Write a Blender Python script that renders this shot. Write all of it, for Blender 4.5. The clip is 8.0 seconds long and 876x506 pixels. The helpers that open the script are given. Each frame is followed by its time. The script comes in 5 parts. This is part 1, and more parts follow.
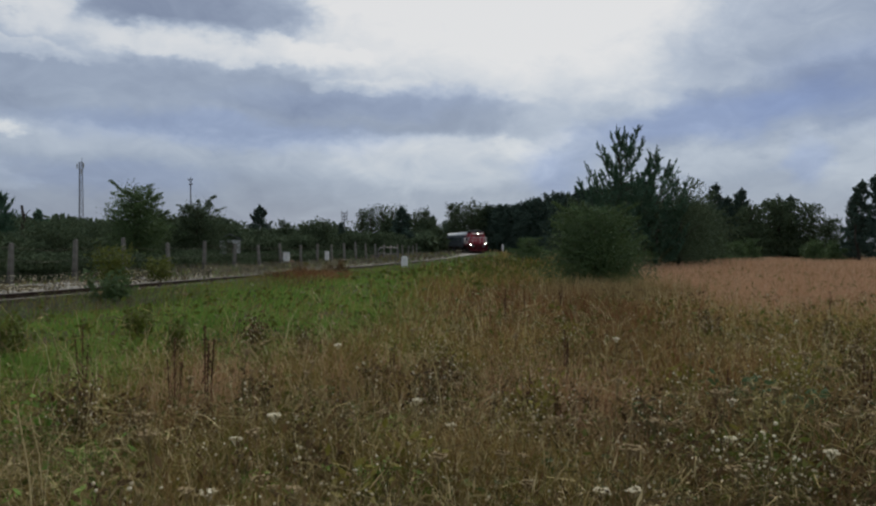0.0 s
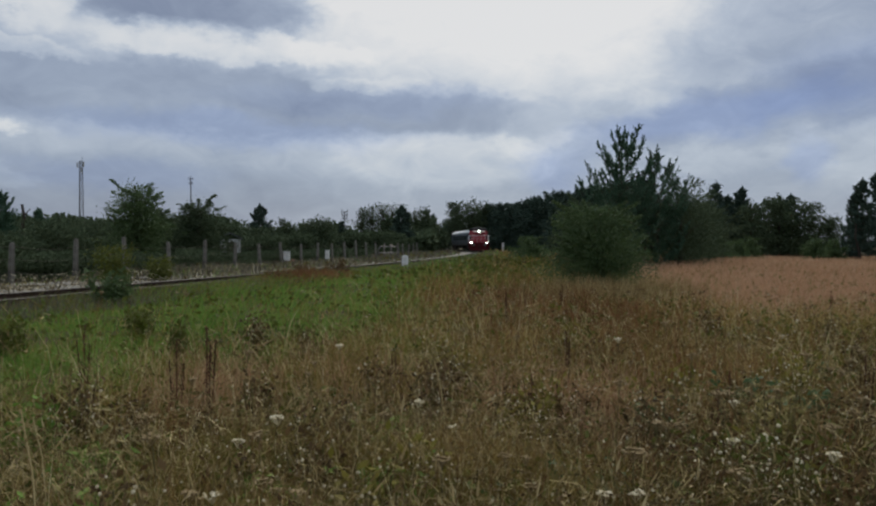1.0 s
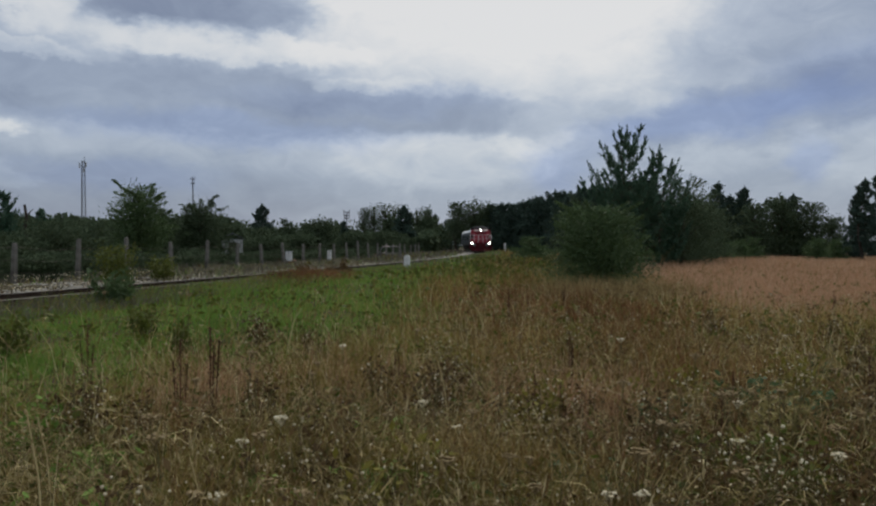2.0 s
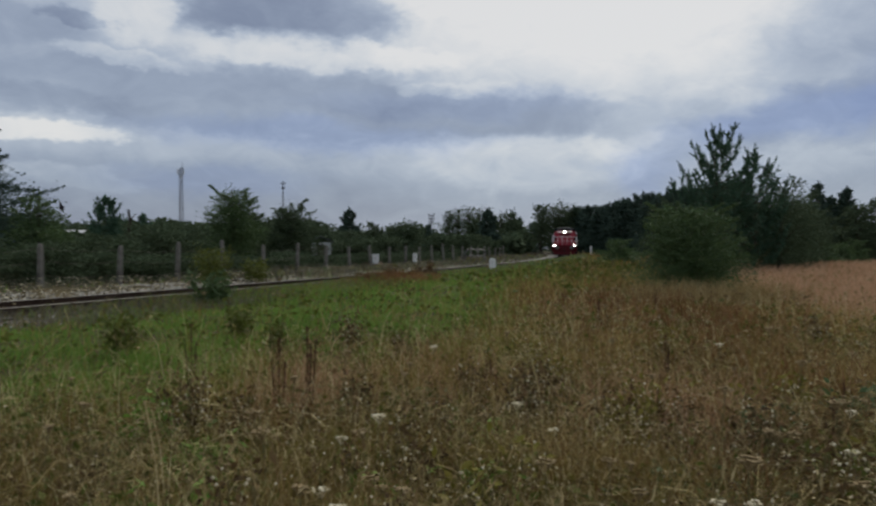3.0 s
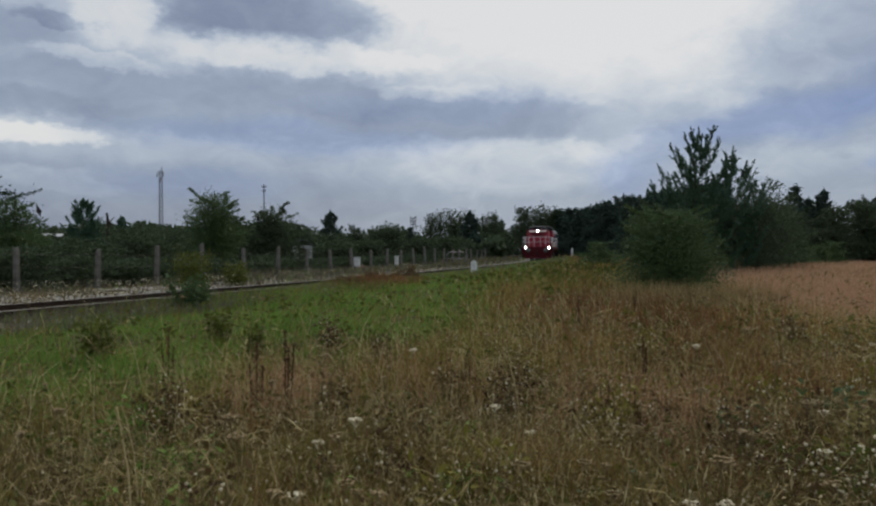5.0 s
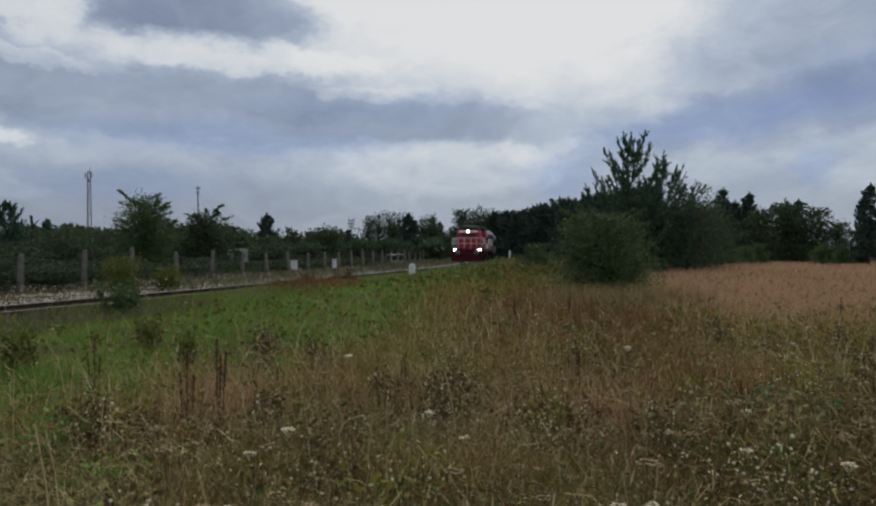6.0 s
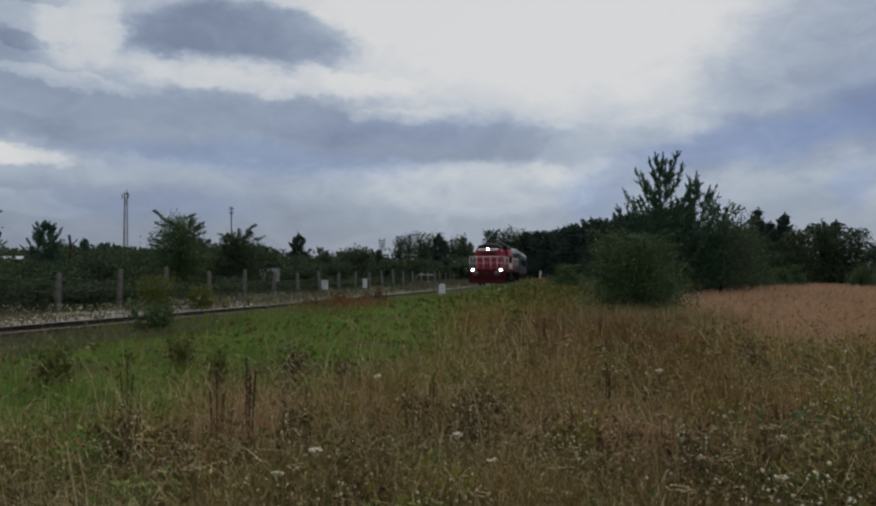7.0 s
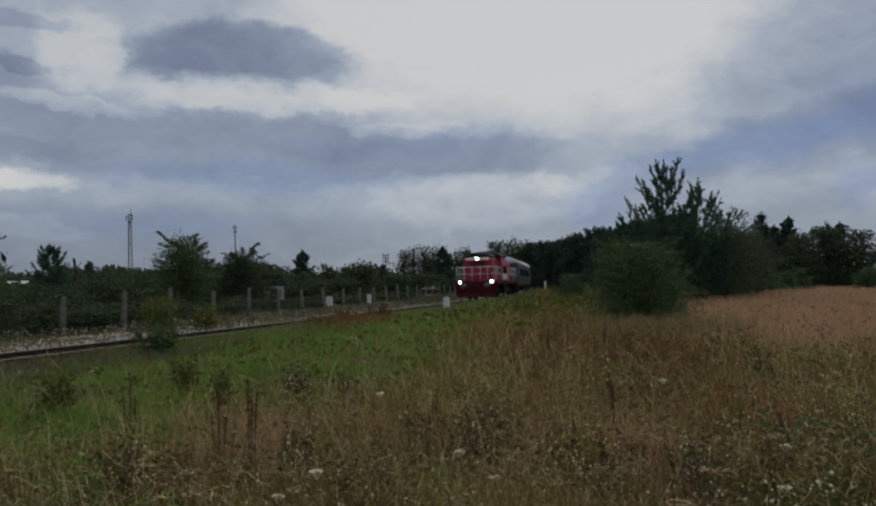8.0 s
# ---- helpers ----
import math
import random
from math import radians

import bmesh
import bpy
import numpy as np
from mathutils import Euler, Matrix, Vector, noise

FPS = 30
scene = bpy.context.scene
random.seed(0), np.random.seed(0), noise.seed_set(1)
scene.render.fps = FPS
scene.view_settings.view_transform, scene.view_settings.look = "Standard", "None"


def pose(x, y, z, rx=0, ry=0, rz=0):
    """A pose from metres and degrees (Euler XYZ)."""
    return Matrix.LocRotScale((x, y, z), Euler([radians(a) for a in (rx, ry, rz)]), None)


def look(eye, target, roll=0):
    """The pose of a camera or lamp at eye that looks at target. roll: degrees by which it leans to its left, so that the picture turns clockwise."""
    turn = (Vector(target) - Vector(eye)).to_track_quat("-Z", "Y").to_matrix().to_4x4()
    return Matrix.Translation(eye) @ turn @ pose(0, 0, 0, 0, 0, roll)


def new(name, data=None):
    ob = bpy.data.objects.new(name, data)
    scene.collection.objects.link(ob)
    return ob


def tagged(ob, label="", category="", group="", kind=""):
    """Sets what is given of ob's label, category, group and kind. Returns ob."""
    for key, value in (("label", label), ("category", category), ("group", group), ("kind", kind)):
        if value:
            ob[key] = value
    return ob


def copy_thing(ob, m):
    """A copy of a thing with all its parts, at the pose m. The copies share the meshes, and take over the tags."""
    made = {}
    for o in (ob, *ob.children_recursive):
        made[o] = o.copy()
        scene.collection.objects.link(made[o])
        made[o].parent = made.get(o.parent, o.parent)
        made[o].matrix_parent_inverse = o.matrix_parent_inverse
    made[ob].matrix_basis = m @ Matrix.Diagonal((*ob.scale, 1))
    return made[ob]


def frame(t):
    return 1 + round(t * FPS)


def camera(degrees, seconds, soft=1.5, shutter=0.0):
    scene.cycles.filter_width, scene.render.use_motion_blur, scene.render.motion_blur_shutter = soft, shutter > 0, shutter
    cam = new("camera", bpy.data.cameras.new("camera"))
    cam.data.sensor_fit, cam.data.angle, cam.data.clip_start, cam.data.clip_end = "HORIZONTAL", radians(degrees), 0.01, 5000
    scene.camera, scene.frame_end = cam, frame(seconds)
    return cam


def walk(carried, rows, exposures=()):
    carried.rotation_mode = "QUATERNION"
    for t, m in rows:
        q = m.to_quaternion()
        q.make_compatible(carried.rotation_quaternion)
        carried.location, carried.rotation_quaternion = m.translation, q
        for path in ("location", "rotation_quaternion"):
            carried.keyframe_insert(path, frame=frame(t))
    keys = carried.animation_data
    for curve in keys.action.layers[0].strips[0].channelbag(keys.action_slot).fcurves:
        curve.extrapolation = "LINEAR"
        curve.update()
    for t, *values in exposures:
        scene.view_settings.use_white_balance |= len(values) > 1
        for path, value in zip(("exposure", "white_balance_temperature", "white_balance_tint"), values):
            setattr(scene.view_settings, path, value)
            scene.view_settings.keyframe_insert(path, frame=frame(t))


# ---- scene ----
# The camera: held by hand at eye height in the meadow, panning after the train.
cam = camera(59.74, 8.0, soft=2.3, shutter=0.4)


def held(x, z, yaw, pitch, lean):
    """Camera pose: yaw to the left, pitch up, lean to the right, in degrees."""
    return pose(x, 0, z, 0, 0, yaw) @ pose(0, 0, 0, 90 + pitch) @ pose(0, 0, 0, 0, 0, -lean)


CAMERA_ROWS = [
    (0, 0.000, 1.600, -0.000, -0.529, -0.070),
    (0.5, 0.002, 1.614, 0.004, -0.632, -0.024),
    (1, -0.013, 1.620, 0.013, -0.634, -0.049),
    (2.3, -0.036, 1.621, 0.309, -0.605, -0.041),
    (2.5, -0.052, 1.612, 1.426, -0.543, 0.026),
    (3, -0.097, 1.607, 6.444, -0.399, -0.042),
    (3.5, -0.101, 1.601, 9.022, -0.357, -0.000),
    (4, -0.076, 1.605, 7.989, -0.407, -0.040),
    (4.5, -0.076, 1.601, 6.683, -0.377, -0.046),
    (5.8, -0.036, 1.636, 1.317, 0.047, 0.347),
    (6, -0.034, 1.639, 0.505, -0.050, 0.325),
    (6.5, -0.031, 1.629, 1.761, 0.259, 0.056),
    (7, -0.020, 1.642, 2.779, 1.482, 0.132),
    (7.5, 0.007, 1.640, 3.130, 1.812, 0.801),
    (8, 0.032, 1.669, 3.086, 2.457, 1.680),
]
EXPOSURES = [(0.0, 0.06), (1.0, 0.05), (2.5, 0.02), (4.5, 0.02), (6.0, 0.03), (6.5, 0.02), (7.0, -0.10), (8.0, -0.30)]
walk(cam, [(t, held(*row)) for t, *row in CAMERA_ROWS], EXPOSURES)

# ---------------------------------------------------------------- sky and sun
def link_in(tree, node, key, value):
    """Set a node's input to a value or link it to a socket."""
    if isinstance(value, bpy.types.NodeSocket):
        tree.links.new(value, node.inputs[key])
    elif value is not None:
        node.inputs[key].default_value = value


def math_node(tree, op, a, b=None, c=None):
    n = tree.nodes.new("ShaderNodeMath")
    n.operation = op
    for i, v in enumerate((a, b, c)):
        link_in(tree, n, i, v)
    return n.outputs[0]


def vec_node(tree, op, a, b=None):
    n = tree.nodes.new("ShaderNodeVectorMath")
    n.operation = op
    link_in(tree, n, 0, a)
    link_in(tree, n, 1, b)
    return n.outputs["Value"] if op == "LENGTH" else n.outputs["Vector"]


def map_range(tree, v, a, b, c, d, smooth=True):
    n = tree.nodes.new("ShaderNodeMapRange")
    n.interpolation_type = "SMOOTHSTEP" if smooth else "LINEAR"
    link_in(tree, n, "Value", v)
    for key, x in zip(("From Min", "From Max", "To Min", "To Max"), (a, b, c, d)):
        n.inputs[key].default_value = x
    return n.outputs["Result"]


def noise_node(tree, vector, scale, detail=4.0, rough=0.55, distort=0.0):
    n = tree.nodes.new("ShaderNodeTexNoise")
    link_in(tree, n, "Vector", vector)
    n.inputs["Scale"].default_value = scale
    n.inputs["Detail"].default_value = detail
    n.inputs["Roughness"].default_value = rough
    n.inputs["Distortion"].default_value = distort
    return n


def ramp_node(tree, fac, stops):
    n = tree.nodes.new("ShaderNodeValToRGB")
    link_in(tree, n, 0, fac)
    els = n.color_ramp.elements
    while len(els) < len(stops):
        els.new(0.5)
    for e, (p, col) in zip(els, stops):
        e.position, e.color = p, (*col, 1)
    return n.outputs["Color"]


SUN_ELEVATION, SUN_AZIMUTH = radians(50), radians(12)   # azimuth clockwise from straight ahead (+y)

# Cloud masses: azimuth and elevation of the centre, half width, half height (radians), amount, tilt.
DARK_CLOUDS = [
    (-0.30, 0.292, 0.150, 0.040, 0.50, 0.0),
    (-0.24, 0.205, 0.16, 0.034, 0.12, -0.05),
    (-0.32, 0.182, 0.46, 0.044, 0.23, -0.04),
    (0.02, 0.168, 0.32, 0.024, 0.12, -0.02),
    (0.42, 0.165, 0.24, 0.040, 0.22, 0.16),
    (0.53, 0.255, 0.25, 0.11, 0.15, 0.0),
    (-0.68, 0.256, 0.15, 0.032, 0.22, -0.05),
    (-0.55, 0.262, 0.040, 0.010, 0.26, -0.15),
    (-0.55, 0.312, 0.080, 0.010, 0.20, 0.0),
    (-0.62, 0.172, 0.13, 0.018, 0.16, 0.0),
    (-0.50, 0.062, 0.36, 0.050, 0.13, 0.0),
]
LIGHT_CLOUDS = [
    (0.08, 0.41, 0.38, 0.215, 0.50, 0.0),
    (-0.27, 0.246, 0.19, 0.020, 0.26, -0.02),
    (-0.49, 0.285, 0.060, 0.045, 0.24, 0.0),
    (-0.10, 0.208, 0.09, 0.010, 0.15, -0.05),
    (-0.50, 0.228, 0.07, 0.009, 0.20, -0.08),
    (0.00, 0.112, 0.16, 0.040, 0.20, 0.0),
    (0.13, 0.150, 0.07, 0.030, 0.14, 0.3),
    (0.345, 0.108, 0.070, 0.030, 0.06, 0.2),
    (0.55, 0.104, 0.10, 0.034, 0.10, 0.35),
    (-0.60, 0.134, 0.100, 0.014, 0.44, 0.03),
    (-0.56, 0.082, 0.08, 0.014, 0.14, 0.0),
]
# Gaps where the blue of the sky shows dimly through the cloud.
BLUE_GAPS = [
    (-0.27, 0.146, 0.24, 0.022, 0.50, -0.03),
    (0.33, 0.154, 0.18, 0.028, 0.72, 0.12),
    (0.52, 0.190, 0.14, 0.050, 0.40, 0.1),
    (0.150, 0.094, 0.060, 0.032, 0.60, 0.1),
    (0.45, 0.100, 0.035, 0.030, 0.55, 0.3),
    (-0.40, 0.085, 0.14, 0.022, 0.40, 0.0),
    (-0.10, 0.185, 0.20, 0.018, 0.25, 0.0),
]


def build_sky():
    world = bpy.data.worlds.new("cloudy_sky")
    scene.world = world
    world.use_nodes = True
    tree = world.node_tree
    tree.nodes.clear()
    coord = tree.nodes.new("ShaderNodeTexCoord").outputs["Generated"]
    sep = tree.nodes.new("ShaderNodeSeparateXYZ")
    tree.links.new(coord, sep.inputs[0])
    az = math_node(tree, "ARCTAN2", sep.outputs["X"], sep.outputs["Y"])
    el = math_node(tree, "ARCSINE", sep.outputs["Z"])
    flat = tree.nodes.new("ShaderNodeCombineXYZ")
    tree.links.new(az, flat.inputs[0])
    tree.links.new(math_node(tree, "MULTIPLY", el, 1.7), flat.inputs[1])
    warp = noise_node(tree, flat.outputs[0], 11.0, 8.0, 0.62)
    shift = vec_node(tree, "MULTIPLY", vec_node(tree, "SUBTRACT", warp.outputs["Color"], (0.5, 0.5, 0.5)), (0.14, 0.060, 0.0))
    both = tree.nodes.new("ShaderNodeCombineXYZ")
    tree.links.new(az, both.inputs[0])
    tree.links.new(el, both.inputs[1])
    place = vec_node(tree, "ADD", both.outputs[0], shift)
    billow = noise_node(tree, flat.outputs[0], 4.2, 7.0, 0.55, 0.4)
    dark = math_node(tree, "MULTIPLY_ADD", billow.outputs[0], 0.50, 0.20)
    wisps = noise_node(tree, flat.outputs[0], 17.0, 8.0, 0.6, 0.8)
    dark = math_node(tree, "ADD", dark, math_node(tree, "MULTIPLY_ADD", wisps.outputs[0], 0.40, -0.20))
    dark = math_node(tree, "ADD", dark, map_range(tree, el, 0.17, 0.05, 0.0, 0.25))
    blue = 0.0
    masses = [(1, *c) for c in DARK_CLOUDS] + [(-1, *c) for c in LIGHT_CLOUDS] + [(0, *c) for c in BLUE_GAPS]
    for sign, a, e, ra, re, amount, tilt in masses:
        m = tree.nodes.new("ShaderNodeMapping")
        m.vector_type = "TEXTURE"
        tree.links.new(place, m.inputs["Vector"])
        m.inputs["Location"].default_value = (a, e, 0)
        m.inputs["Rotation"].default_value = (0, 0, tilt)
        m.inputs["Scale"].default_value = (ra, re, 1)
        far = vec_node(tree, "LENGTH", m.outputs[0])
        if sign:
            dark = math_node(tree, "ADD", dark, map_range(tree, far, 1.18, 0.68, 0.0, sign * amount))
        else:
            blue = math_node(tree, "ADD", map_range(tree, far, 1.35, 0.35, 0.0, amount), blue)
    cloud = ramp_node(tree, dark, [(0.0, (0.735, 0.73, 0.72)), (0.22, (0.605, 0.63, 0.658)), (0.45, (0.418, 0.470, 0.552)), (0.68, (0.293, 0.344, 0.440)), (1.0, (0.190, 0.228, 0.320))])
    tint = tree.nodes.new("ShaderNodeMix")
    tint.data_type, tint.blend_type, tint.clamp_factor = "RGBA", "MULTIPLY", True
    tree.links.new(blue, tint.inputs["Factor"])
    tree.links.new(cloud, tint.inputs["A"])
    tint.inputs["B"].default_value = (0.70, 0.80, 1.08, 1)
    cloud = tint.outputs["Result"]
    sky = tree.nodes.new("ShaderNodeTexSky")
    sky.sky_type, sky.sun_disc = "NISHITA", False
    sky.sun_elevation, sky.sun_rotation = SUN_ELEVATION, SUN_AZIMUTH
    sky_dim = vec_node(tree, "MULTIPLY", sky.outputs[0], (0.1, 0.1, 0.1))
    mix = tree.nodes.new("ShaderNodeMix")
    mix.data_type = "RGBA"
    mix.inputs["Factor"].default_value = 0.9
    tree.links.new(sky_dim, mix.inputs["A"])
    tree.links.new(cloud, mix.inputs["B"])
    back = tree.nodes.new("ShaderNodeBackground")
    tree.links.new(mix.outputs["Result"], back.inputs["Color"])
    back.inputs["Strength"].default_value = 1.0
    out = tree.nodes.new("ShaderNodeOutputWorld")
    tree.links.new(back.outputs[0], out.inputs["Surface"])


build_sky()
sun = new("sun", bpy.data.lights.new("sun", "SUN"))
sun.data.energy, sun.data.angle, sun.data.color = 1.75, radians(30), (1.0, 0.95, 0.88)
sun.matrix_world = look((60 * math.sin(SUN_AZIMUTH), 60 * math.cos(SUN_AZIMUTH), 60 * math.tan(SUN_ELEVATION)), (0, 0, 0))


# ---------------------------------------------------------------- materials
def material(name, stops, by="noise", scale=3.0, rough=0.8, metal=0.0, bump=0.0, bump_scale=20.0, glow=0.0, spec=0.12, stain=0.25, through_light=0.0):
    """A procedural surface. by: what picks the colour along stops: noise, island (each blade, leaf or stone), object."""
    m = bpy.data.materials.new(name)
    m.use_nodes = True
    tree = m.node_tree
    p = tree.nodes["Principled BSDF"]
    coord = tree.nodes.new("ShaderNodeTexCoord").outputs["Object"]
    n = noise_node(tree, coord, scale, 6.0, 0.6)
    if by == "noise":
        fac = map_range(tree, n.outputs[0], 0.3, 0.7, 0.0, 1.0, False)
    else:
        pick = tree.nodes.new("ShaderNodeNewGeometry").outputs["Random Per Island"] if by == "island" else tree.nodes.new("ShaderNodeObjectInfo").outputs["Random"]
        fac = math_node(tree, "ADD", math_node(tree, "MULTIPLY", pick, 1 - stain), math_node(tree, "MULTIPLY", map_range(tree, n.outputs[0], 0.3, 0.7, 0.0, 1.0, False), stain))
    tree.links.new(ramp_node(tree, fac, stops), p.inputs["Base Color"])
    p.inputs["Roughness"].default_value = rough
    p.inputs["Metallic"].default_value = metal
    p.inputs["Specular IOR Level"].default_value = spec
    if through_light:
        p.inputs["Transmission Weight"].default_value = 0.0
        mixer, leaf = tree.nodes.new("ShaderNodeMixShader"), tree.nodes.new("ShaderNodeBsdfTranslucent")
        tree.links.new(p.inputs["Base Color"].links[0].from_socket, leaf.inputs["Color"])
        mixer.inputs[0].default_value = through_light
        tree.links.new(p.outputs[0], mixer.inputs[1])
        tree.links.new(leaf.outputs[0], mixer.inputs[2])
        tree.links.new(mixer.outputs[0], tree.nodes["Material Output"].inputs["Surface"])
    if bump:
        b = tree.nodes.new("ShaderNodeBump")
        b.inputs["Strength"].default_value = bump
        b.inputs["Distance"].default_value = 0.02
        tree.links.new(noise_node(tree, coord, bump_scale, 5.0, 0.65).outputs[0], b.inputs["Height"])
        tree.links.new(b.outputs[0], p.inputs["Normal"])
    if glow:
        p.inputs["Emission Color"].default_value = (*stops[-1][1], 1)
        p.inputs["Emission Strength"].default_value = glow
    return m


# Soil colour kept dark so gaps between blades read as deep shade.
M_SOIL = material("meadow_soil", [(0.0, (0.034, 0.028, 0.013)), (0.5, (0.062, 0.05, 0.022)), (1.0, (0.1, 0.075, 0.035))], scale=0.35, rough=1.0, bump=0.8, bump_scale=6.0)
M_DRY = material("dry_grass", [(0.0, (0.06, 0.04, 0.013)), (0.3, (0.18, 0.128, 0.038)), (0.6, (0.36, 0.258, 0.085)), (0.85, (0.58, 0.43, 0.17)), (1.0, (0.78, 0.62, 0.3))], "island", 0.55, 0.75, stain=0.5, through_light=0.25)
M_GREY = material("weathered_grass", [(0.0, (0.075, 0.070, 0.048)), (0.5, (0.15, 0.138, 0.098)), (1.0, (0.27, 0.25, 0.19))], "island", 0.5, 0.9, stain=0.4, through_light=0.15)
M_OLIVE = material("olive_grass", [(0.0, (0.085, 0.082, 0.016)), (0.5, (0.2, 0.18, 0.038)), (1.0, (0.36, 0.3, 0.075))], "island", 0.55, 0.75, stain=0.5, through_light=0.25)
M_GREEN = material("fresh_grass", [(0.0, (0.08, 0.155, 0.026)), (0.5, (0.162, 0.285, 0.052)), (1.0, (0.30, 0.40, 0.10))], "island", 0.4, 0.7, stain=0.45, through_light=0.3)
M_PINK = material("ripe_bent_grass", [(0.0, (0.33, 0.185, 0.095)), (0.5, (0.51, 0.31, 0.18)), (1.0, (0.64, 0.43, 0.27))], "island", 0.3, 0.8, stain=0.4, through_light=0.25)
M_RUST = material("sorrel_rust", [(0.0, (0.1, 0.05, 0.023)), (0.5, (0.22, 0.112, 0.05)), (1.0, (0.36, 0.2, 0.09))], "island", 0.5, 0.85, stain=0.4, through_light=0.2)
M_SEED = material("grass_seed_head", [(0.0, (0.2, 0.135, 0.055)), (0.5, (0.34, 0.25, 0.11)), (1.0, (0.54, 0.43, 0.22))], "island", 0.5, 0.85, stain=0.3)
M_STRAW = material("bleached_straw", [(0.0, (0.36, 0.275, 0.125)), (0.6, (0.58, 0.47, 0.23)), (1.0, (0.76, 0.66, 0.4))], "island", 0.5, 0.7, stain=0.3, through_light=0.2)
M_TWIG = material("tangled_stem", [(0.0, (0.035, 0.025, 0.011)), (0.4, (0.14, 0.104, 0.043)), (0.75, (0.36, 0.276, 0.114)), (1.0, (0.7, 0.58, 0.3))], "island", 0.6, 0.8, stain=0.3)
M_SPECK = material("withered_flower", [(0.0, (0.050, 0.030, 0.014)), (0.5, (0.16, 0.10, 0.045)), (0.75, (0.42, 0.33, 0.17)), (1.0, (0.74, 0.66, 0.46))], "island", 0.6, 0.9, stain=0.1)
M_WEED = material("weed_leaf", [(0.0, (0.062, 0.078, 0.014)), (0.6, (0.11, 0.13, 0.026)), (1.0, (0.19, 0.19, 0.05))], "island", 0.8, 0.65, through_light=0.25)
M_DOCK = material("dock_seed", [(0.0, (0.045, 0.024, 0.014)), (0.6, (0.095, 0.048, 0.027)), (1.0, (0.17, 0.088, 0.048))], "island", 8.0, 0.85)
M_UMBEL = material("yarrow_white", [(0.0, (0.48, 0.4, 0.24)), (0.6, (0.7, 0.62, 0.42)), (1.0, (0.82, 0.76, 0.58))], "island", 30.0, 0.9)
M_UMBEL_OLD = material("yarrow_faded", [(0.0, (0.15, 0.105, 0.05)), (0.6, (0.28, 0.205, 0.105)), (1.0, (0.46, 0.37, 0.22))], "island", 30.0, 0.9)
M_STEM = material("weed_stem", [(0.0, (0.09, 0.083, 0.033)), (1.0, (0.195, 0.165, 0.075))], scale=9.0, rough=0.8)
M_BROWN = material("withered_leaf", [(0.0, (0.040, 0.026, 0.013)), (0.5, (0.11, 0.07, 0.033)), (1.0, (0.22, 0.145, 0.066))], "island", 9.0, 0.9, through_light=0.2)
M_GOLD = material("yellow_green_plume", [(0.0, (0.17, 0.15, 0.05)), (1.0, (0.36, 0.3, 0.12))], "island", 9.0, 0.8, through_light=0.25)
M_BARK = material("bark", [(0.0, (0.035, 0.028, 0.022)), (0.6, (0.075, 0.06, 0.047)), (1.0, (0.13, 0.11, 0.09))], scale=6.0, rough=0.95, bump=0.8, bump_scale=25.0)
M_LEAF = material("broad_leaf", [(0.0, (0.055, 0.090, 0.038)), (0.5, (0.084, 0.130, 0.052)), (1.0, (0.125, 0.172, 0.068))], "island", 0.6, 0.6, stain=0.4, through_light=0.25)
M_LEAF_DARK = material("dark_leaf", [(0.0, (0.058, 0.080, 0.046)), (0.5, (0.078, 0.106, 0.058)), (1.0, (0.105, 0.134, 0.070))], "island", 0.6, 0.8, stain=0.4, spec=0.03, through_light=0.12)
M_NEEDLE = material("pine_needle", [(0.0, (0.04, 0.088, 0.055)), (0.5, (0.07, 0.13, 0.08)), (1.0, (0.115, 0.185, 0.105))], "island", 0.8, 0.6, stain=0.4, through_light=0.12)
M_SPRUCE = material("spruce_needle", [(0.0, (0.042, 0.066, 0.052)), (0.5, (0.062, 0.092, 0.070)), (1.0, (0.080, 0.115, 0.078))], "island", 0.8, 0.8, stain=0.4, spec=0.03)
M_BALLAST = material("ballast_stone", [(0.0, (0.17, 0.158, 0.13)), (0.5, (0.33, 0.31, 0.26)), (1.0, (0.56, 0.53, 0.46))], "island", 2.0, 0.95, stain=0.3, bump=0.4)
M_BED = material("track_bed", [(0.0, (0.06, 0.051, 0.039)), (1.0, (0.16, 0.138, 0.108))], scale=5.0, rough=1.0, bump=1.0, bump_scale=18.0)
M_SLEEPER = material("sleeper_concrete", [(0.0, (0.06, 0.052, 0.043)), (1.0, (0.13, 0.118, 0.1))], "object", 4.0, 0.95, bump=0.4)
M_RAIL = material("rail_steel", [(0.0, (0.035, 0.022, 0.016)), (1.0, (0.075, 0.05, 0.036))], scale=5.0, rough=0.7, metal=0.3, bump=0.3)
M_RAIL_TOP = material("polished_rail_head", [(0.0, (0.24, 0.21, 0.175)), (1.0, (0.38, 0.34, 0.29))], scale=5.0, rough=0.55, metal=0.4)
M_CONCRETE = material("weathered_concrete", [(0.0, (0.1, 0.092, 0.078)), (0.5, (0.165, 0.152, 0.13)), (1.0, (0.25, 0.235, 0.205))], scale=4.0, rough=0.95, bump=0.5, bump_scale=30.0)
